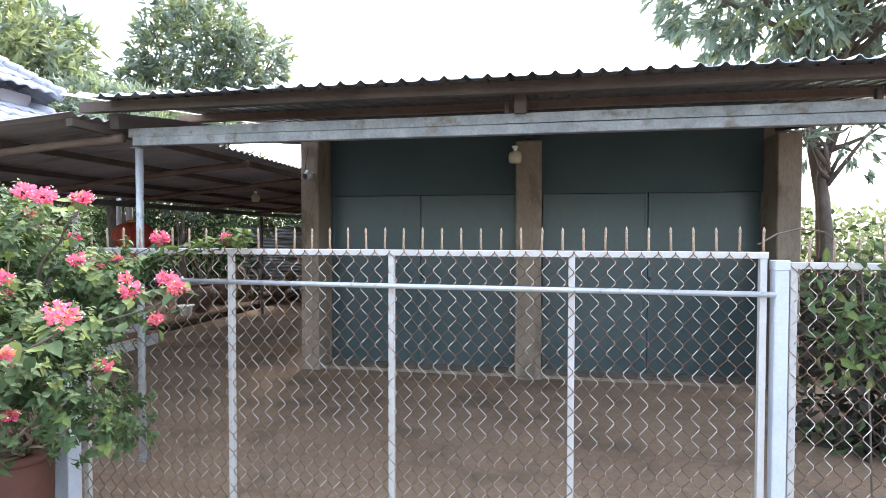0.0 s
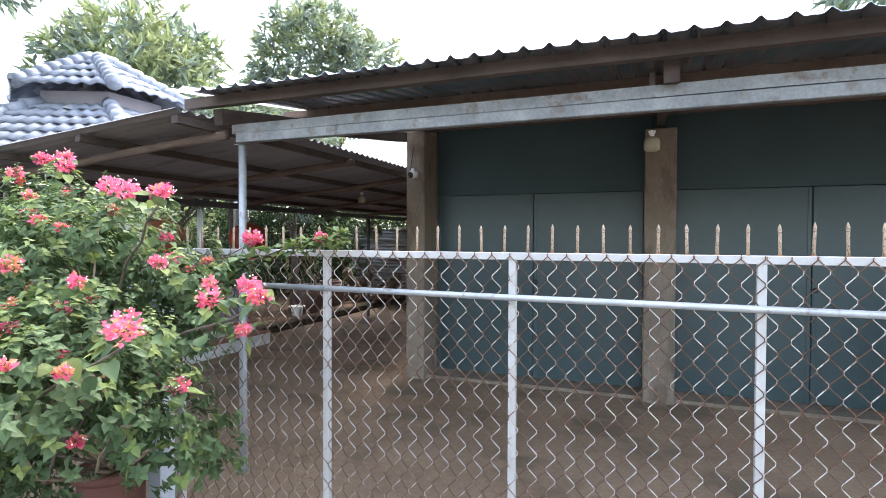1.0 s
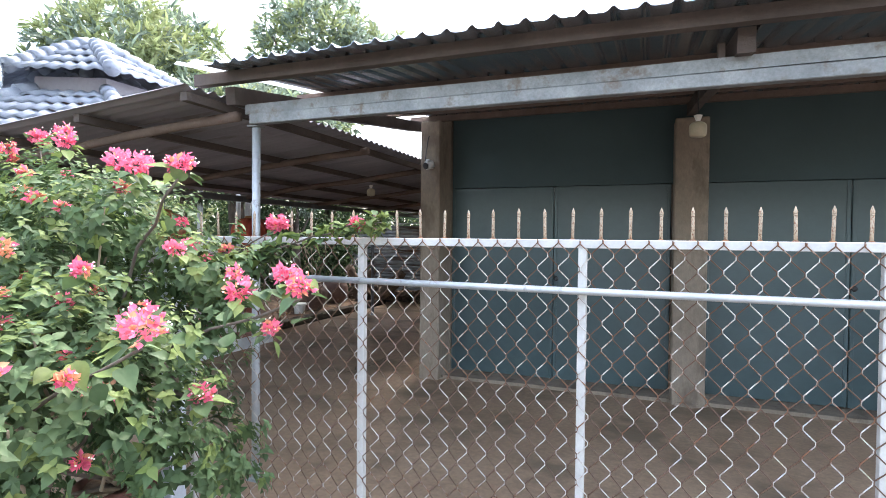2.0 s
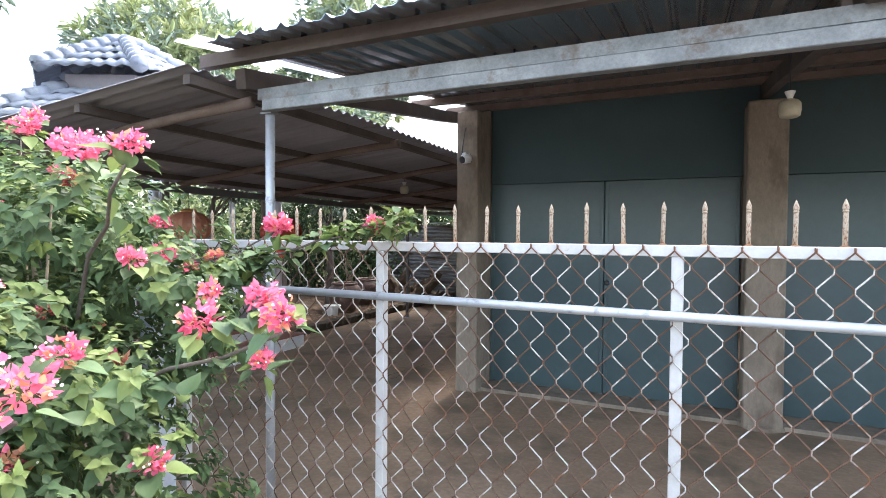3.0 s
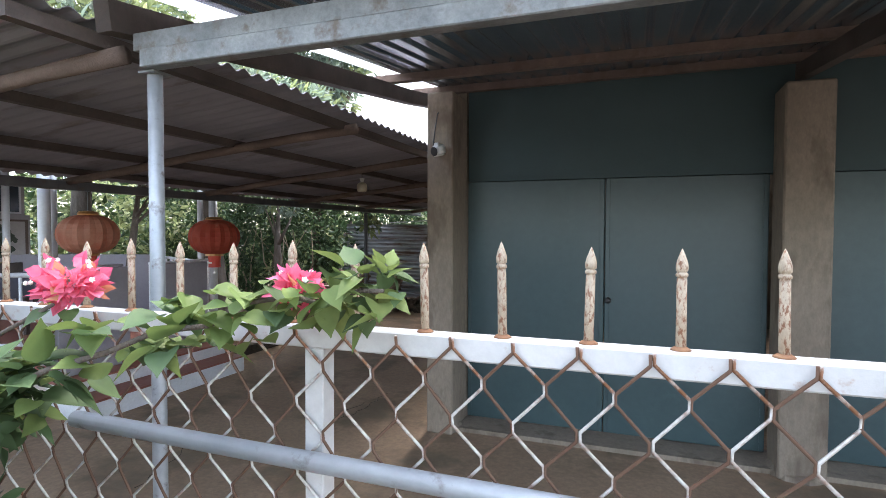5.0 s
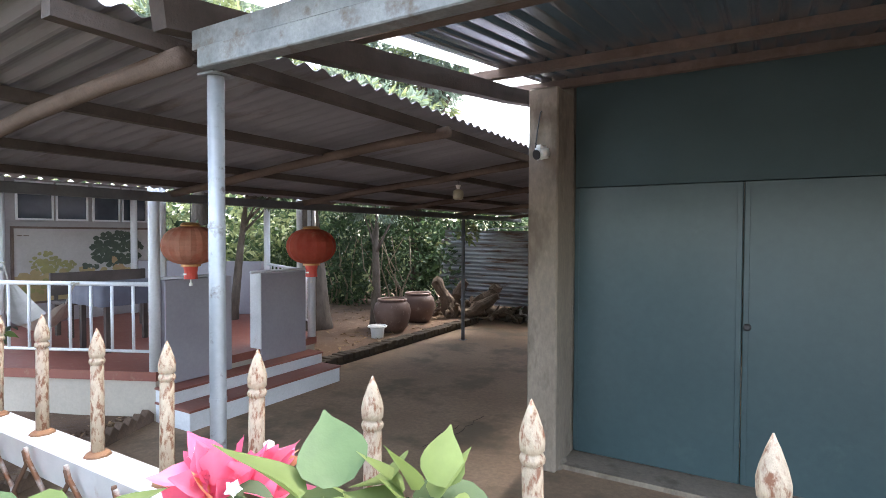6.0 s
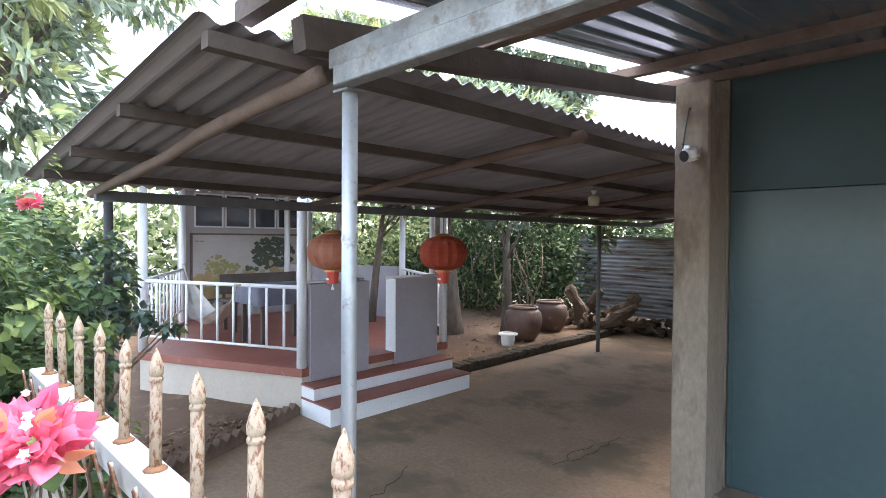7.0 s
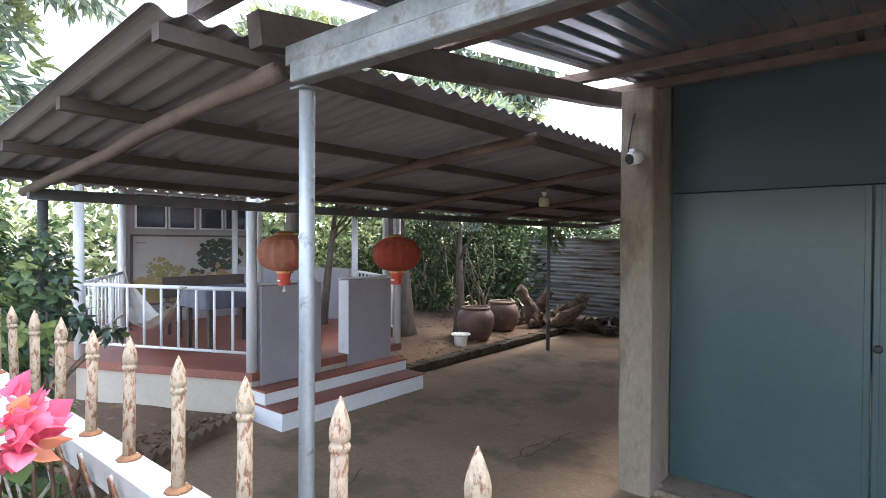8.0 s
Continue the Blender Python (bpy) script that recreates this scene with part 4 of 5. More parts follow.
for i, (x, y, a, l, r) in enumerate(((-6.45, 11.5, 66, 0.78, 0.15), (-6.1, 11.6, 34, 0.8, 0.13), (-5.85, 11.95, 14, 0.8, 0.1), (-6.75, 11.9, 58, 0.8, 0.14), (-5.5, 12.15, 8, 0.6, 0.085), (-6.25, 12.0, 42, 0.85, 0.16), (-6.9, 11.6, 15, 0.5, 0.09), (-5.75, 11.8, 35, 0.4, 0.06))):
    ob = thing("tree_stump", (x, y, 0.06), "gnarled dark root stump lying in the garden", "stump", "root stumps")
    d = Vector((math.cos(radians(a)) * (1 if i % 2 else -1), rng.uniform(-0.3, 0.3), math.sin(radians(a)))).normalized()
    p = Vector((x, y, 0.06 + r))
    part("log", gnarled(bmesh.new(), p, d, l, r), M_STUMP, ob)
    for j in range(4):
        e = rand_dir(0.7)
        e.z = abs(e.z) if j else -0.2
        part("root", tube(bmesh.new(), [p, p + e * 0.14 + rand_dir() * 0.03, p + e * 0.24 + rand_dir() * 0.04, p + e * 0.34 + Vector((0, 0, -0.04))], [r * 0.5, r * 0.38, r * 0.26, r * 0.1], 6), M_STUMP, ob, smooth=True)
rb = bmesh.new()
for i in range(46):
    x, y, s = rng.uniform(-5.9, -4.6), rng.uniform(12.2, 12.7), rng.uniform(0.06, 0.14)
    box(rb, -s, s, -s * 0.7, s * 0.7, -s * 0.5, s * 0.5, s * 0.2, pose(x, y, 0.03 + s * 0.4 + rng.choice((0, 0, 0.12)), rng.uniform(-20, 20), rng.uniform(-20, 20), rng.uniform(0, 180)))
stuff("rubble_heap", rb, M_BRICK, "dark heap of broken bricks along the sheet fence", "rubble")

# clods and dry leaves on the soil
cd = bmesh.new()
for i in range(420):
    y = rng.uniform(2.5, 5.1)
    x, r = rng.uniform(-6.2, bed_edge(y) - 0.06), rng.uniform(0.005, 0.016)
    box(cd, -r, r, -r * 0.8, r * 0.8, -r * 0.6, r * 0.6, r * 0.35, pose(x, y, 0.035, rng.uniform(-40, 40), rng.uniform(-40, 40), rng.uniform(0, 180)))
stuff("soil_clods", cd, M_SOIL, "loose clods of brown earth on the bed", "soil")
lb = bmesh.new()
for i in range(110):
    y = rng.uniform(2.5, 5.1)
    leaf(lb, Vector((rng.uniform(-6.2, bed_edge(y) - 0.05), y, 0.05)), rand_dir(0.15), Vector((0, 0, 1)), rng.uniform(0.04, 0.09), rng.uniform(0.02, 0.035), 0.5)
for i in range(330):
    x, y = rng.uniform(-9.5, -6.2), rng.uniform(7.6, 12.4)
    leaf(lb, Vector((x, y, 0.12 + rng.uniform(0, 0.02))), rand_dir(0.15), Vector((0, 0, 1)), rng.uniform(0.06, 0.13), rng.uniform(0.025, 0.05), 0.5)
stuff("leaf_litter", lb, M_LITTER, "dry brown leaves scattered on the garden soil", "leaves")


# ---- plants ----
def tree(name, base, height, lean, crown, leaves, size, mat, label, trunk_r=0.14, light=0.25, mats=None, limbs=7):
    """Trunk, limbs and a crown of leaf tufts. crown: list of (centre, radii)."""
    ob = thing(name, base, label, "tree")
    b = Vector(base)
    top = b + Vector((lean[0], lean[1], height))
    tb = bmesh.new()
    tube(tb, [b + Vector((0, 0, -0.1)), b.lerp(top, 0.1) + Vector((0.02, 0, 0)), b.lerp(top, 0.45) + Vector((0.06, -0.05, 0)), b.lerp(top, 0.75) + Vector((-0.05, 0.04, 0)), top], [trunk_r * 1.5, trunk_r * 1.1, trunk_r * 0.9, trunk_r * 0.7, trunk_r * 0.35], 10)
    part("trunk", tb, M_BARK, ob, smooth=True)
    cb_ = bmesh.new()
    for c, rad in crown:
        c, rad = Vector(c), Vector(rad)
        for _ in range(limbs):
            e = rand_dir()
            q = c + Vector((e.x * rad.x, e.y * rad.y, e.z * rad.z)) * 0.75
            s = b.lerp(top, rng.uniform(0.68, 0.97))
            m = s.lerp(q, 0.5) + rand_dir() * 0.15 * rad.z
            part("limb", tube(bmesh.new(), [s, m, q], [trunk_r * 0.4, trunk_r * 0.25, trunk_r * 0.08], 6), M_BARK, ob, smooth=True)
        vol = rad.x * rad.y * rad.z
        n = int(leaves * vol / sum(r[0] * r[1] * r[2] for _, r in crown) / 9)
        for _ in range(n):
            e = rand_dir()
            k = rng.uniform(0.35, 1.0) ** 0.45 * (1 + 0.25 * noise.noise(Vector((e.x * 2 + c.x, e.y * 2, e.z * 2))))
            q = c + Vector((e.x * rad.x, e.y * rad.y, e.z * rad.z)) * k
            out = (e + Vector((0, 0, 0.2))).normalized()
            # Upper tufts take the paler leaf more often, painting sunlight onto the crown top.
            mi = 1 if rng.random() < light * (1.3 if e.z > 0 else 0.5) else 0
            for _ in range(9):
                d = (out + rand_dir() * 0.9 + Vector((0, 0, -0.45))).normalized()
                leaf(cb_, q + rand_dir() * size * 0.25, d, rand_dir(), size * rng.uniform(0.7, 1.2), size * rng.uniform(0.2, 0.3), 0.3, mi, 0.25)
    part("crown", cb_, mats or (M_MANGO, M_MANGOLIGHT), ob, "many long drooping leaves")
    return ob


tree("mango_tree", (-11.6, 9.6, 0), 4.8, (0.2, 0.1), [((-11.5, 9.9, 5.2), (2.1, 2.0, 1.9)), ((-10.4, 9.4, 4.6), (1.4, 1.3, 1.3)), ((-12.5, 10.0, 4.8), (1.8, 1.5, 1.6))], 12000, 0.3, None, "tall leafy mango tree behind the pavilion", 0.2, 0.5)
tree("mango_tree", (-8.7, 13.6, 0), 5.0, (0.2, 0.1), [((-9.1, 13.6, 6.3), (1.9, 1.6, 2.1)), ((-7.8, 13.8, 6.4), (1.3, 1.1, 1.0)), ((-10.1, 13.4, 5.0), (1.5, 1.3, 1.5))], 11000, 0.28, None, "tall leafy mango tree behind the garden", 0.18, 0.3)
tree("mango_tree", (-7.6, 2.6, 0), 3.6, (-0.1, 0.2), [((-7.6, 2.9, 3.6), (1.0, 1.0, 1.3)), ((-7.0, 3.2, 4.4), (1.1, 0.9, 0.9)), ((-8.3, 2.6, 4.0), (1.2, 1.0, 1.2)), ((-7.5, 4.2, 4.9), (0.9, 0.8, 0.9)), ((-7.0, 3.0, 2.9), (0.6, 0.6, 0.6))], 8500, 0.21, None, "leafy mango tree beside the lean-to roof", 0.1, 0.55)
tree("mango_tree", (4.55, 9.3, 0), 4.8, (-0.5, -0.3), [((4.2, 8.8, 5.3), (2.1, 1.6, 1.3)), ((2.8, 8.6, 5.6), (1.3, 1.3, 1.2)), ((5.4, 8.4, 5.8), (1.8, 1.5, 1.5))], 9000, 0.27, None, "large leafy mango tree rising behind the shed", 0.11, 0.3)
# Smaller trees get the same painted sunlit colour on their upper leaves.
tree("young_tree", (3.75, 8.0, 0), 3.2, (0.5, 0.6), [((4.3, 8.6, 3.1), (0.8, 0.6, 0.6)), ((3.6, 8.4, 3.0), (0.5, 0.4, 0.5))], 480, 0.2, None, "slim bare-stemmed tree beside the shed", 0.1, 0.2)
# Low outer crowns are out of view, added to keep skylight off the drive.
tree("garden_tree", (-7.8, 9.2, 0.05), 3.2, (-0.5, 0.2), [((-8.6, 9.6, 3.7), (2.4, 2.3, 0.8)), ((-7.4, 8.5, 3.3), (1.4, 1.3, 0.55)), ((-9.6, 11.4, 3.5), (1.9, 1.7, 0.9)), ((-6.9, 11.0, 2.95), (1.2, 1.6, 0.45)), ((-8.5, 11.8, 3.1), (1.5, 1.4, 0.6)), ((-7.1, 9.3, 2.95), (1.1, 1.2, 0.42))], 30000, 0.22, None, "thick-trunked garden tree behind the pavilion, with unseen low crowns added for shade", 0.2, 0.2)
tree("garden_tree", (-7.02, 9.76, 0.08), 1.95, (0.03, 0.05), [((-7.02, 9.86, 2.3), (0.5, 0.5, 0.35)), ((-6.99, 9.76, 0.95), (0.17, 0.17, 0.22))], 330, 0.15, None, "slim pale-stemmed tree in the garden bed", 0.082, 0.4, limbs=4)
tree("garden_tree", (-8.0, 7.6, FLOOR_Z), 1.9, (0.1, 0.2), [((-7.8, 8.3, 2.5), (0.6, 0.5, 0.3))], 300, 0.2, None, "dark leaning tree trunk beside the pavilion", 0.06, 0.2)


def foliage(name, lumps, n, size, mats, label, light=0.3, kind="stuff"):
    bm = bmesh.new()
    tot = sum(r[0] * r[2] for _, r in lumps)
    for c, r in lumps:
        for _ in range(int(n * r[0] * r[2] / tot)):
            e = rand_dir()
            k = rng.uniform(0.3, 1) ** 0.4 * (1 + 0.3 * noise.noise(Vector((e.x * 2 + c[0], e.y * 2 + c[1], e.z * 2))))
            q = Vector((c[0] + e.x * r[0] * k, c[1] + e.y * r[1] * k, max(0.05, c[2] + e.z * r[2] * k)))
            d = (e * 0.8 + rand_dir() + Vector((0, 0, -0.2))).normalized()
            leaf(bm, q, d, rand_dir(), size * rng.uniform(0.6, 1.3), size * rng.uniform(0.35, 0.6), 0.3, 1 if rng.random() < light else 0)
    return stuff(name, bm, mats, label, "shrubs")


foliage("shrub_belt", [((-7.75 - i * 0.9, 12.6 + 0.5 * math.sin(i * 2.1), 0.9 + 0.25 * math.sin(i)), (0.95, 0.8, 1.25)) for i in range(8)] + [((-7.5 - i * 1.3, 13.8, 1.6), (1.2, 0.8, 1.6)) for i in range(6)], 27000, 0.135, (M_HEDGE, M_MANGOLIGHT), "dense dark green shrubs along the garden end", 0.1)
sb2 = bmesh.new()
for i in range(16):
    x, y = -7.6 - rng.uniform(0, 2.4), 11.9 + rng.uniform(-0.25, 0.25)
    tube(sb2, [(x, y, 0.05), (x + rng.uniform(-0.12, 0.12), y, 0.5), (x + rng.uniform(-0.3, 0.3), y - 0.1, 1.0), (x + rng.uniform(-0.5, 0.5), y - 0.15, 1.7)], [0.022, 0.018, 0.014, 0.008], 6)
stuff("shrub_stems", sb2, M_STEM, "thin pale stems among the garden shrubs", "stems", True)
foliage("hanging_twig", [((-5.62, 10.75, 1.78), (0.16, 0.16, 0.14))], 70, 0.14, (M_MANGOLIGHT, M_MANGO), "yellow-green twig hanging beside the post", 0.2)
# Row behind the fence, added and thickened to block low sky light.
foliage("end_shrubs", [((-7.2 + i * 1.1, 14.2, 1.2 + 0.2 * math.sin(i * 2)), (0.9, 0.7, 1.4)) for i in range(6)], 9500, 0.16, (M_HEDGE, M_MANGOLIGHT), "dark shrubs behind the rusty sheet fence", 0.15)
foliage("far_shrubs", [((-12.5 - 0.4 * math.sin(i), 3.0 + i * 1.5, 1.0), (1.2, 1.1, 1.5)) for i in range(8)] + [((-14.5, 2.0 + i * 1.8, 1.6), (1.3, 1.2, 2.0)) for i in range(8)], 15000, 0.2, (M_MANGOLIGHT, M_HEDGE), "bright green shrubs beyond the pavilion", 0.35)
foliage("far_trees", [((-24 + i * 4.2, 27 - abs(i - 7) * 1.2, 2.2 + math.sin(i * 1.7)), (3.2, 2.5, 2.6)) for i in range(8)], 7000, 0.5, (M_HEDGE, M_MANGOLIGHT), "distant green tree belt behind the place", 0.3)
foliage("side_shrubs", [((3.5 + i * 0.7, 7.0 + i * 0.3, 0.55), (0.6, 0.5, 0.75)) for i in range(6)] + [((2.55 + i * 0.45, 4.6 + 0.4 * (i % 2), 0.5), (0.42, 0.4, 0.72)) for i in range(4)], 8200, 0.13, (M_BROWNSHRUB, M_HEDGE), "dark brownish shrubs beside the shed end", 0.2)
foliage("bright_shrubs", [((4.6 + i * 1.0, 11.5 + i * 0.2, 1.3), (0.9, 0.7, 0.9)) for i in range(5)], 3000, 0.17, (M_MANGOLIGHT, M_HEDGE), "bright green shrubs behind the shed end", 0.3)
foliage("fence_vine", [((1.62, 2.62, 1.4), (0.32, 0.1, 0.18)), ((1.95, 2.62, 1.38), (0.35, 0.12, 0.2)), ((2.4, 2.62, 1.35), (0.5, 0.12, 0.25)), ((1.5, 2.6, 1.15), (0.16, 0.08, 0.16)), ((2.9, 2.62, 1.35), (0.5, 0.12, 0.22)), ((1.75, 2.6, 1.2), (0.25, 0.08, 0.14))], 1500, 0.07, (M_LEAF, M_LEAFLIGHT), "leafy vine hanging over the fence top", 0.3)


def bed_shrub():
    """A dense shrub of heart-shaped leaves on thin arching stems, standing in the garden bed."""
    ob = thing("shrub", (-5.15, 2.95, 0.03), "dense blue-green leafy shrub growing in the garden bed", "shrub")
    lobes = [((-5.2, 2.95, 1.5), (0.5, 0.3, 0.42)), ((-4.95, 3.15, 1.15), (0.42, 0.22, 0.4)), ((-5.5, 3.0, 0.75), (0.6, 0.4, 0.5)), ((-5.25, 3.35, 1.45), (0.3, 0.2, 0.3)), ((-4.8, 3.42, 1.28), (0.14, 0.1, 0.07)), ((-4.7, 3.58, 1.2), (0.06, 0.12, 0.03)), ((-5.3, 2.8, 1.85), (0.42, 0.25, 0.2)), ((-5.6, 2.75, 1.3), (0.5, 0.3, 0.5))]
    bm = bmesh.new()
    for c, r in lobes:
        c, r = Vector(c), Vector(r)
        for _ in range(int(6200 * (r.x * r.y * r.z) ** 0.667)):
            e = rand_dir()
            k = rng.uniform(0.25, 1.1) ** 0.5 * (1 + 0.35 * noise.noise(Vector((e.x * 2.5 + c.x * 3, e.y * 2.5, e.z * 2.5))))
            q = c + Vector((e.x * r.x, e.y * r.y, e.z * r.z)) * k
            ln = rng.uniform(0.045, 0.085)
            fine_leaf(bm, q, e * 0.7 + rand_dir() * 0.6 + Vector((0, 0, -0.35)), Vector((0, 0, 1)) + rand_dir() * 0.5, ln, ln * rng.uniform(0.65, 0.8), 0.25, rng.uniform(0.1, 0.4), 1 if rng.random() < 0.08 else 0, 4)
    tagged(part("foliage", bm, (M_SHRUB, M_LEAFLIGHT), ob), kind="stuff")
    for c, r in lobes:
        q, b = Vector(c), Vector((-5.15, 2.95, 0.0))
        for _ in range(3):
            e = q + rand_dir() * r[0] * 0.6
            part("branch", tube(bmesh.new(), [b, b.lerp(e, 0.4) + Vector((0, 0, 0.15)) + rand_dir() * 0.05, b.lerp(e, 0.75) + Vector((0, 0, 0.1)), e], [0.012, 0.009, 0.006, 0.003], 6), M_STEM, ob, smooth=True)


bed_shrub()
vb = bmesh.new()
tube(vb, [(1.1, 2.6, 1.575), (1.18, 2.62, 1.62), (1.27, 2.61, 1.645), (1.36, 2.6, 1.63), (1.5, 2.6, 1.5), (1.55, 2.6, 0.8), (1.6, 2.64, -0.02)], 0.004, 5)
stuff("vine_stem", vb, M_BARK, "thin curling vine stem on the fence", "vine")

# everything on the garden side stands a hand's width nearer the drive
for ob in [o for o in scene.objects if o.parent is None and o.name.split(".")[0] in ("garden_pavilion", "wall_painting", "bench", "table", "hammock", "paper_lantern", "kerb", "clay_jar", "flower_pot", "tree_stump", "garden_tree", "sheet_fence")]:
    ob.location += Vector((0.05, 0.05, 0.0))

# ---- bougainvillea ----
bush = thing("bougainvillea", (-2.22, 2.2, 0.58), "pink flowering bougainvillea bush growing in a terracotta pot beside the gate", "shrub")
ROOT = Vector((-2.24, 2.2, 0.56))
LOBES = [((-2.1, 1.9, 1.16), (0.5, 0.45, 0.26)), ((-2.5, 1.9, 1.32), (0.6, 0.5, 0.36)), ((-2.75, 2.25, 1.62), (0.5, 0.4, 0.27)), ((-1.75, 1.85, 1.02), (0.28, 0.3, 0.24)),
         ((-2.85, 2.0, 1.0), (0.6, 0.55, 0.4)), ((-1.8, 1.6, 1.15), (0.32, 0.28, 0.24)), ((-1.95, 2.15, 1.2), (0.25, 0.16, 0.14)), ((-2.2, 2.1, 1.6), (0.36, 0.3, 0.16)), ((-1.75, 2.1, 0.82), (0.2, 0.22, 0.16)),
         ((-3.15, 2.68, 1.45), (0.45, 0.18, 0.42)), ((-2.95, 2.68, 1.0), (0.4, 0.2, 0.45)), ((-3.8, 2.72, 1.25), (0.45, 0.2, 0.5)), ((-1.9, 2.18, 1.42), (0.26, 0.14, 0.15)), ((-1.66, 2.2, 1.3), (0.16, 0.1, 0.1)), ((-3.4, 2.3, 1.3), (0.5, 0.4, 0.5)), ((-1.82, 2.3, 0.66), (0.2, 0.12, 0.09)), ((-1.84, 2.4, 1.42), (0.15, 0.07, 0.1)), ((-2.0, 2.38, 1.36), (0.2, 0.1, 0.14)), ((-2.65, 1.95, 0.68), (0.42, 0.4, 0.3)), ((-3.05, 2.15, 0.5), (0.45, 0.4, 0.4))]
FLOWERS = [((-1.735, 2.495, 1.59), 0.9), ((-1.395, 2.535, 1.59), 0.58), ((-1.2, 1.9, 1.41), 0.8), ((-1.28, 1.94, 1.435), 0.8), ((-1.36, 1.55, 1.34), 1.1), ((-1.66, 1.68, 1.12), 1.0), ((-3.17, 2.5, 2.02), 1.0), ((-1.62, 1.9, 1.75), 0.9),
           ((-1.5, 1.86, 1.1), 0.75), ((-1.57, 2.24, 1.22), 0.7), ((-1.40, 1.89, 1.39), 0.9), ((-1.85, 1.95, 1.77), 1.0), ((-2.0, 2.0, 1.79), 0.9), ((-2.7, 2.3, 1.98), 0.9), ((-2.55, 2.2, 1.92), 0.8), ((-1.95, 1.6, 1.3), 0.8),
           ((-1.6, 1.75, 1.33), 0.8), ((-1.75, 2.0, 1.5), 0.7), ((-1.9, 2.2, 1.5), 0.7), ((-2.1, 1.7, 1.5), 0.8), ((-2.25, 1.55, 1.2), 0.8), ((-1.85, 1.5, 1.08), 0.9), ((-2.3, 1.6, 0.9), 0.7), ((-2.1, 2.35, 1.6), 0.6), ((-3.3, 2.72, 1.86), 0.6), ((-2.6, 1.6, 1.6), 0.8),
           ((-2.9, 2.2, 1.9), 0.8), ((-3.05, 2.05, 1.85), 0.8), ((-2.45, 1.75, 1.68), 0.7), ((-1.6, 2.1, 1.42), 0.6), ((-2.0, 1.45, 1.25), 0.7), ((-2.35, 1.45, 1.05), 0.7), ((-1.65, 1.62, 0.98), 0.5), ((-1.9, 1.75, 1.35), 0.6), ((-2.6, 1.45, 1.25), 0.8), ((-2.1, 2.0, 1.35), 0.6), ((-1.75, 1.7, 1.45), 0.6), ((-2.75, 1.7, 1.1), 0.7), ((-1.89, 2.38, 1.49), 0.55), ((-1.98, 2.36, 1.45), 0.5)]
body = bmesh.new()
for c, r in LOBES:
    c, r = Vector(c), Vector(r)
    far = c.y > 2.6 or c.x < -3.3
    for _ in range(int((4600 if far else 3300) * (r.x * r.y * r.z) ** 0.667)):
        e = rand_dir()
        k = rng.uniform(0.2, 1.15) ** 0.6 * (1 + 0.5 * noise.noise(Vector((e.x * 2.5 + c.x * 3, e.y * 2.5, e.z * 2.5))))
        q = c + Vector((e.x * r.x, e.y * r.y, e.z * r.z)) * k
        if q.x > -1.46 or (q.x > -1.62 and q.y > 2.05 and q.z > 1.05):
            continue
        if not far and -2.4 < q.x < -1.8 and q.z < 1.08 and rng.random() < 0.3 + (1.08 - q.z) * 3.6:
            continue
        axis = (e * 0.8 + rand_dir() * 0.35 + Vector((0, 0, 0.7))).normalized()
        young = rng.random() < (0.5 if e.z > 0.1 else 0.15)
        turn0, big = rng.uniform(0, 6.28), rng.uniform(0.045, 0.07) * (0.62 if far else 0.7)
        one = axis.cross(Vector((0.3, 0.9, 0.1))).normalized()
        two = axis.cross(one)
        for n in range(rng.randint(5, 8)):
            a = turn0 + n * 2.4
            d = one * math.cos(a) + two * math.sin(a) + axis * (0.1 + 0.06 * n) + Vector((0, 0, -0.25))
            ln = big * (1.05 - 0.07 * n) * rng.uniform(0.8, 1.1)
            fine_leaf(body, q + axis * 0.006 * n, d, axis + rand_dir() * 0.25, ln, ln * rng.uniform(0.6, 0.75), 0.3, rng.uniform(0.1, 0.4), 1 if young and n > 1 else 0, 4)
tagged(part("foliage", body, (M_LEAF, M_LEAFLIGHT), bush, "heart-shaped green leaves, yellowish at the tips"), kind="stuff")


def near_bract(bm, p, d, up, length, width, fold, mat, droop):
    fine_leaf(bm, p, d, up, length, width, fold, -droop, mat, 4)


def bract_cluster(at, s, old=None):
    bm = bmesh.new()
    at = Vector(at)
    old = old or rng.choice((0.05, 0.1, 0.2, 0.55))
    for _ in range(int((95 if at.y < 2.4 else 185) * s)):
        e = rand_dir(0.75)
        e.z = e.z * 0.85 + 0.2
        q = at + e * 0.042 * s * rng.uniform(0.35, 1.0)
        near_bract(bm, q, (e + rand_dir() * 0.6), rand_dir(), (0.017 if at.y < 2.4 else 0.02) * rng.uniform(0.75, 1.2), (0.0165 if at.y < 2.4 else 0.0185) * rng.uniform(0.8, 1.15), 0.55, 1 if rng.random() < old else 0, 0.1)
    for _ in range(int(9 * s)):
        e = rand_dir(0.7)
        e.z = abs(e.z)
        q = at + e * 0.056 * s
        near = at.y > 2.4
        got = bmesh.ops.create_icosphere(bm, subdivisions=1, radius=0.0034 if near else 0.0028, matrix=Matrix.Translation(q))
        for f in {f for v in got["verts"] for f in v.link_faces}:
            f.material_index = 2
        if near:
            for k in range(5):
                a = e.orthogonal().normalized()
                a.rotate(Matrix.Rotation(k * 1.2566, 3, e))
                leaf(bm, q, a + e * 0.3, e, 0.0046, 0.003, 0.1, 2, 0.1)
    ob = part("flower", bm, (M_BRACT, M_BRACTOLD, M_FLORET), bush, "pink papery bracts with small cream florets")
    return ob


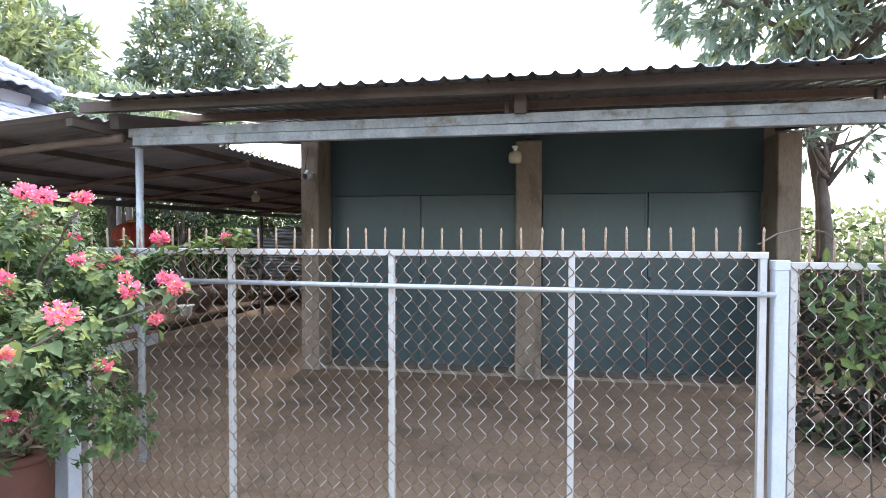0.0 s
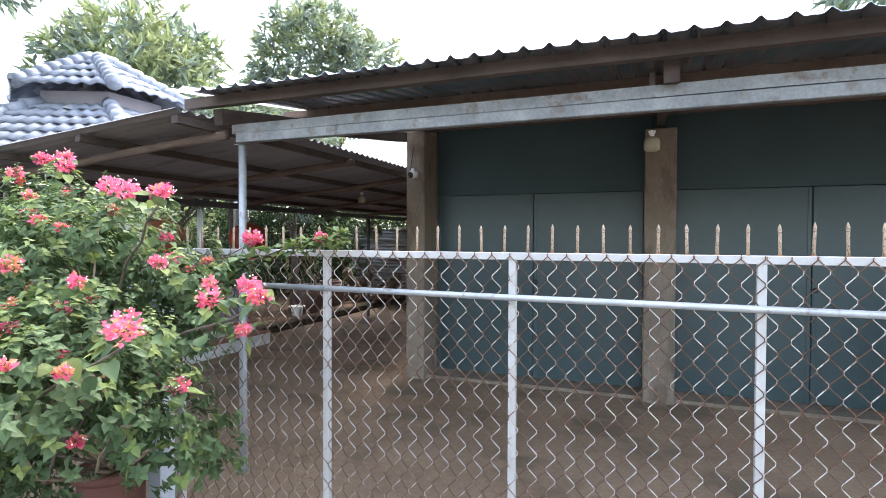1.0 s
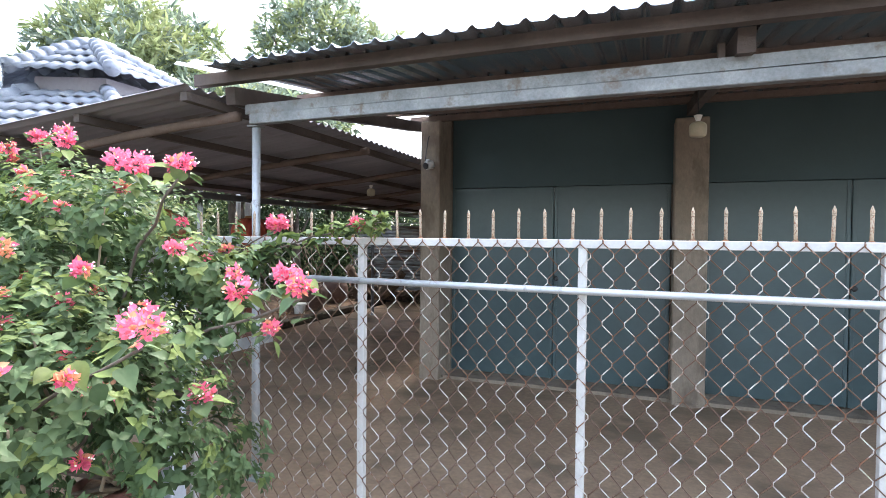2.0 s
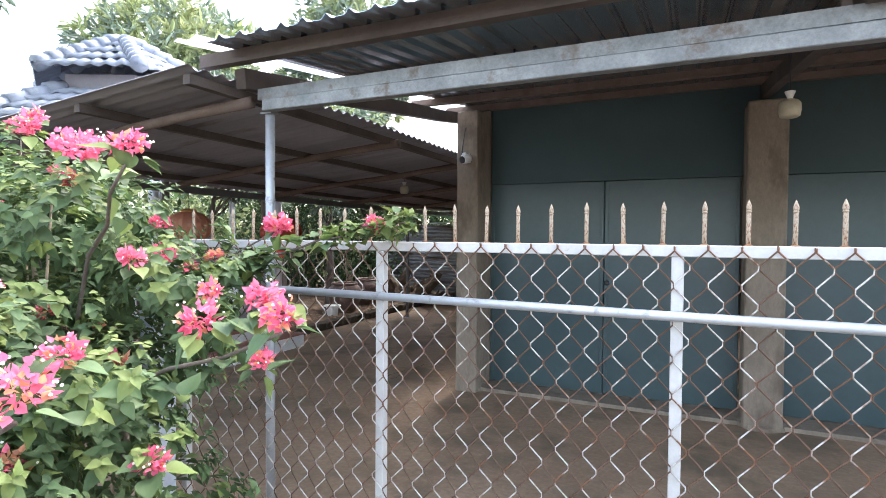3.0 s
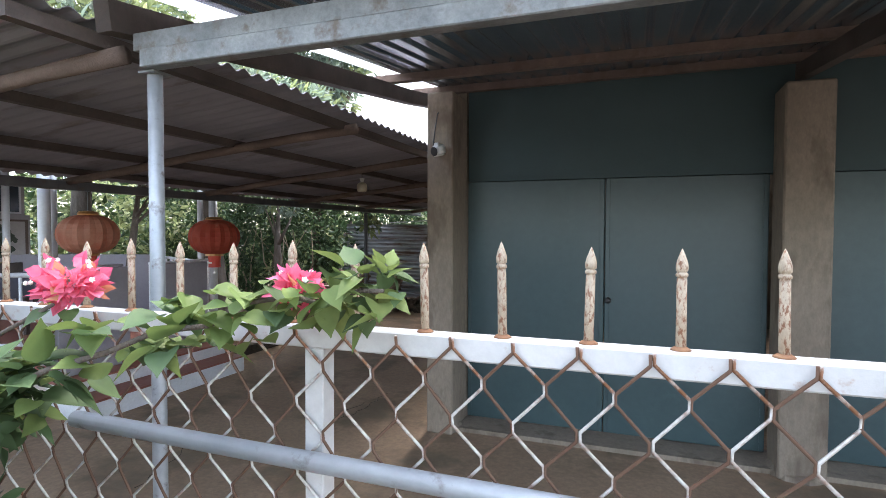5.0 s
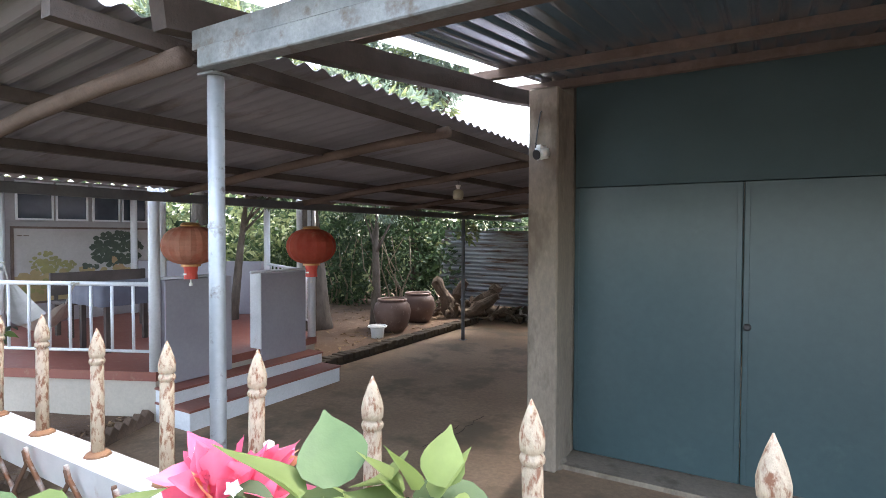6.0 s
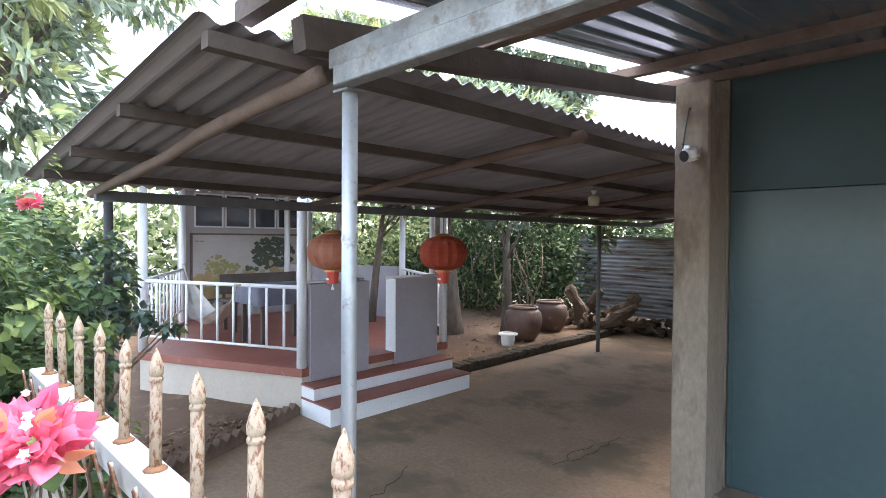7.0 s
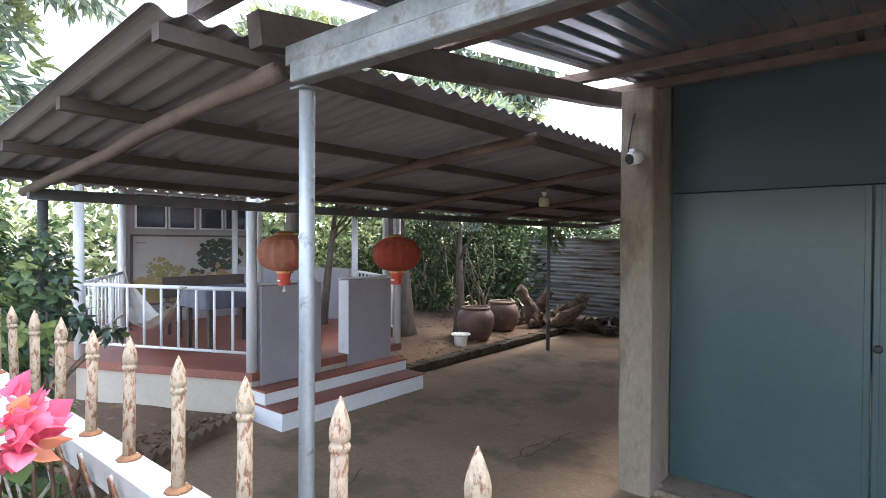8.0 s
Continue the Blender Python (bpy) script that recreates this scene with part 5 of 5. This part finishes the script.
def leaf_piece(q, d, size, light):
    bm = bmesh.new()
    fine_leaf(bm, Vector(q), Vector(d), Vector((0, 0, 1)) + rand_dir() * 0.4, size, size * 0.74, 0.35, rng.uniform(0.05, 0.3))
    return part("leaf", bm, M_LEAFLIGHT if light else M_LEAF, bush)


TWIG = [(-1.95, 2.3, 1.38), (-1.8, 2.36, 1.44), (-1.72, 2.4, 1.48), (-1.52, 2.45, 1.55), (-1.38, 2.49, 1.585), (-1.27, 2.52, 1.6)]
STEMS = [[(-2.22, 2.2, 0.58), (-2.3, 2.25, 0.9), (-2.05, 2.4, 1.4), (-1.72, 2.46, 1.57)],
         TWIG,
         [(-2.22, 2.2, 0.58), (-2.2, 2.0, 0.8), (-1.7, 1.95, 1.2), (-1.2, 1.9, 1.38)],
         [(-2.22, 2.2, 0.58), (-2.3, 1.8, 0.8), (-1.8, 1.6, 1.1), (-1.36, 1.55, 1.3)],
         [(-2.22, 2.2, 0.58), (-2.6, 2.3, 1.0), (-2.9, 2.4, 1.6), (-3.17, 2.5, 2.0)],
         [(-2.22, 2.2, 0.58), (-2.2, 2.1, 1.0), (-1.9, 2.0, 1.5), (-1.62, 1.9, 1.72)],
         [(-2.22, 2.2, 0.58), (-2.7, 2.5, 0.8), (-3.0, 2.85, 1.1), (-3.4, 2.95, 1.5)],
         [(-2.22, 2.2, 0.58), (-2.5, 1.9, 0.9), (-2.6, 1.8, 1.3), (-2.6, 1.65, 1.58)],
         [(-1.75, 1.95, 1.15), (-1.62, 1.9, 1.08), (-1.5, 1.86, 1.06)],
         [(-2.22, 2.2, 0.58), (-2.1, 1.8, 0.7), (-1.8, 1.7, 0.95), (-1.66, 1.68, 1.08)]]
for s in STEMS:
    pts = [Vector(p) for p in s]
    fine = []
    for a, b in zip(pts, pts[1:]):
        fine += [a.lerp(b, t) + rand_dir() * 0.012 for t in (0, 0.33, 0.66)]
    fine.append(pts[-1])
    part("branch", tube(bmesh.new(), fine, [(0.0045 if s[0][1] > 2.25 or s[-1][1] > 2.4 else 0.0075) * (1 - 0.7 * i / len(fine)) + 0.001 for i in range(len(fine))], 6), M_BARK, bush, smooth=True)
for n in range(22):
    c, r = LOBES[n % 9]
    e = rand_dir()
    q = Vector((c[0] + e.x * r[0] * 0.7, c[1] + e.y * r[1] * 0.7, c[2] + e.z * r[2] * 0.6))
    m = ROOT.lerp(q, 0.45) + Vector((rng.uniform(-0.12, 0.12), rng.uniform(-0.14, 0.02), rng.uniform(-0.08, 0.06)))
    part("branch", tube(bmesh.new(), [ROOT, ROOT.lerp(m, 0.5) + rand_dir() * 0.03, m, m.lerp(q, 0.5) + rand_dir() * 0.03, q], [0.009, 0.008, 0.0065, 0.005, 0.003], 6), M_STEM, bush, smooth=True)
for c, r in LOBES[:8]:
    for _ in range(4):
        e = rand_dir()
        e.z, e.y = abs(e.z), -abs(e.y)
        at = (c[0] + e.x * r[0] * 0.95, c[1] + e.y * r[1] * 0.95, c[2] + e.z * r[2] * 0.95)
        if at[0] < -1.45:
            bract_cluster(at, rng.uniform(0.35, 0.55), 0.6)
for at, s in FLOWERS:
    bract_cluster(at, s, 0.06 if at[1] > 2.45 else None)
    at = Vector(at)
    for k in range(4):
        e = rand_dir(0.4)
        leaf_piece(at + e * 0.035 * s + Vector((0, 0, -0.025)), e + Vector((0, 0, -0.3)), rng.uniform(0.03, 0.042) if at.y > 2.4 else rng.uniform(0.045, 0.07), rng.random() < 0.5)
for k in range(270):
    f = rng.random() * (len(TWIG) - 1)
    a = Vector(TWIG[int(f)]).lerp(Vector(TWIG[int(f) + 1]), f % 1)
    if min((a - Vector(FLOWERS[i][0])).length for i in (0, 1)) < 0.055 and k % 4:
        continue
    leaf_piece(a + rand_dir() * 0.035, rand_dir(0.5), rng.uniform(0.034, 0.06) * (0.78 if a.x > -1.5 else 1.0), rng.random() < (0.7 if a.x > -1.62 else 0.45))
for k in range(11):
    e = rand_dir(0.6)
    leaf_piece((-1.272 + 0.012 * e.x, 2.533 + 0.008 * e.y, 1.612 + 0.0016 * k), e * 0.8 + Vector((0, 0, 0.9 if k > 4 else 0.1)), rng.uniform(0.018, 0.03), k > 3)
for k in range(60):
    s = rng.choice(STEMS[2:6] + STEMS[9:])
    a, b = Vector(s[-2]), Vector(s[-1])
    leaf_piece(a.lerp(b, rng.uniform(0.2, 1)) + rand_dir() * 0.06, rand_dir(0.5), rng.uniform(0.045, 0.075), rng.random() < 0.35)
PX, PY = -2.265, 2.2
tp = thing("terracotta_pot", (PX, PY, -0.03), "tall dark terracotta pot holding the bougainvillea", "pot")
part("body", lathe(bmesh.new(), (PX, PY, -0.03), [(0.1, 0), (0.11, 0.06), (0.13, 0.4), (0.133, 0.58), (0.125, 0.6)], 24), M_TERRA, tp, smooth=True)
rb = bmesh.new()
tube(rb, [(PX + 0.133 * math.cos(6.2832 * k / 28), PY + 0.133 * math.sin(6.2832 * k / 28), 0.565) for k in range(29)], 0.024, 8)
part("rim", rb, M_TERRA, tp, smooth=True)
part("soil", lathe(bmesh.new(), (PX, PY, 0.55), [(0.12, 0), (0.12, 0.025)], 20), M_SOIL, tp)
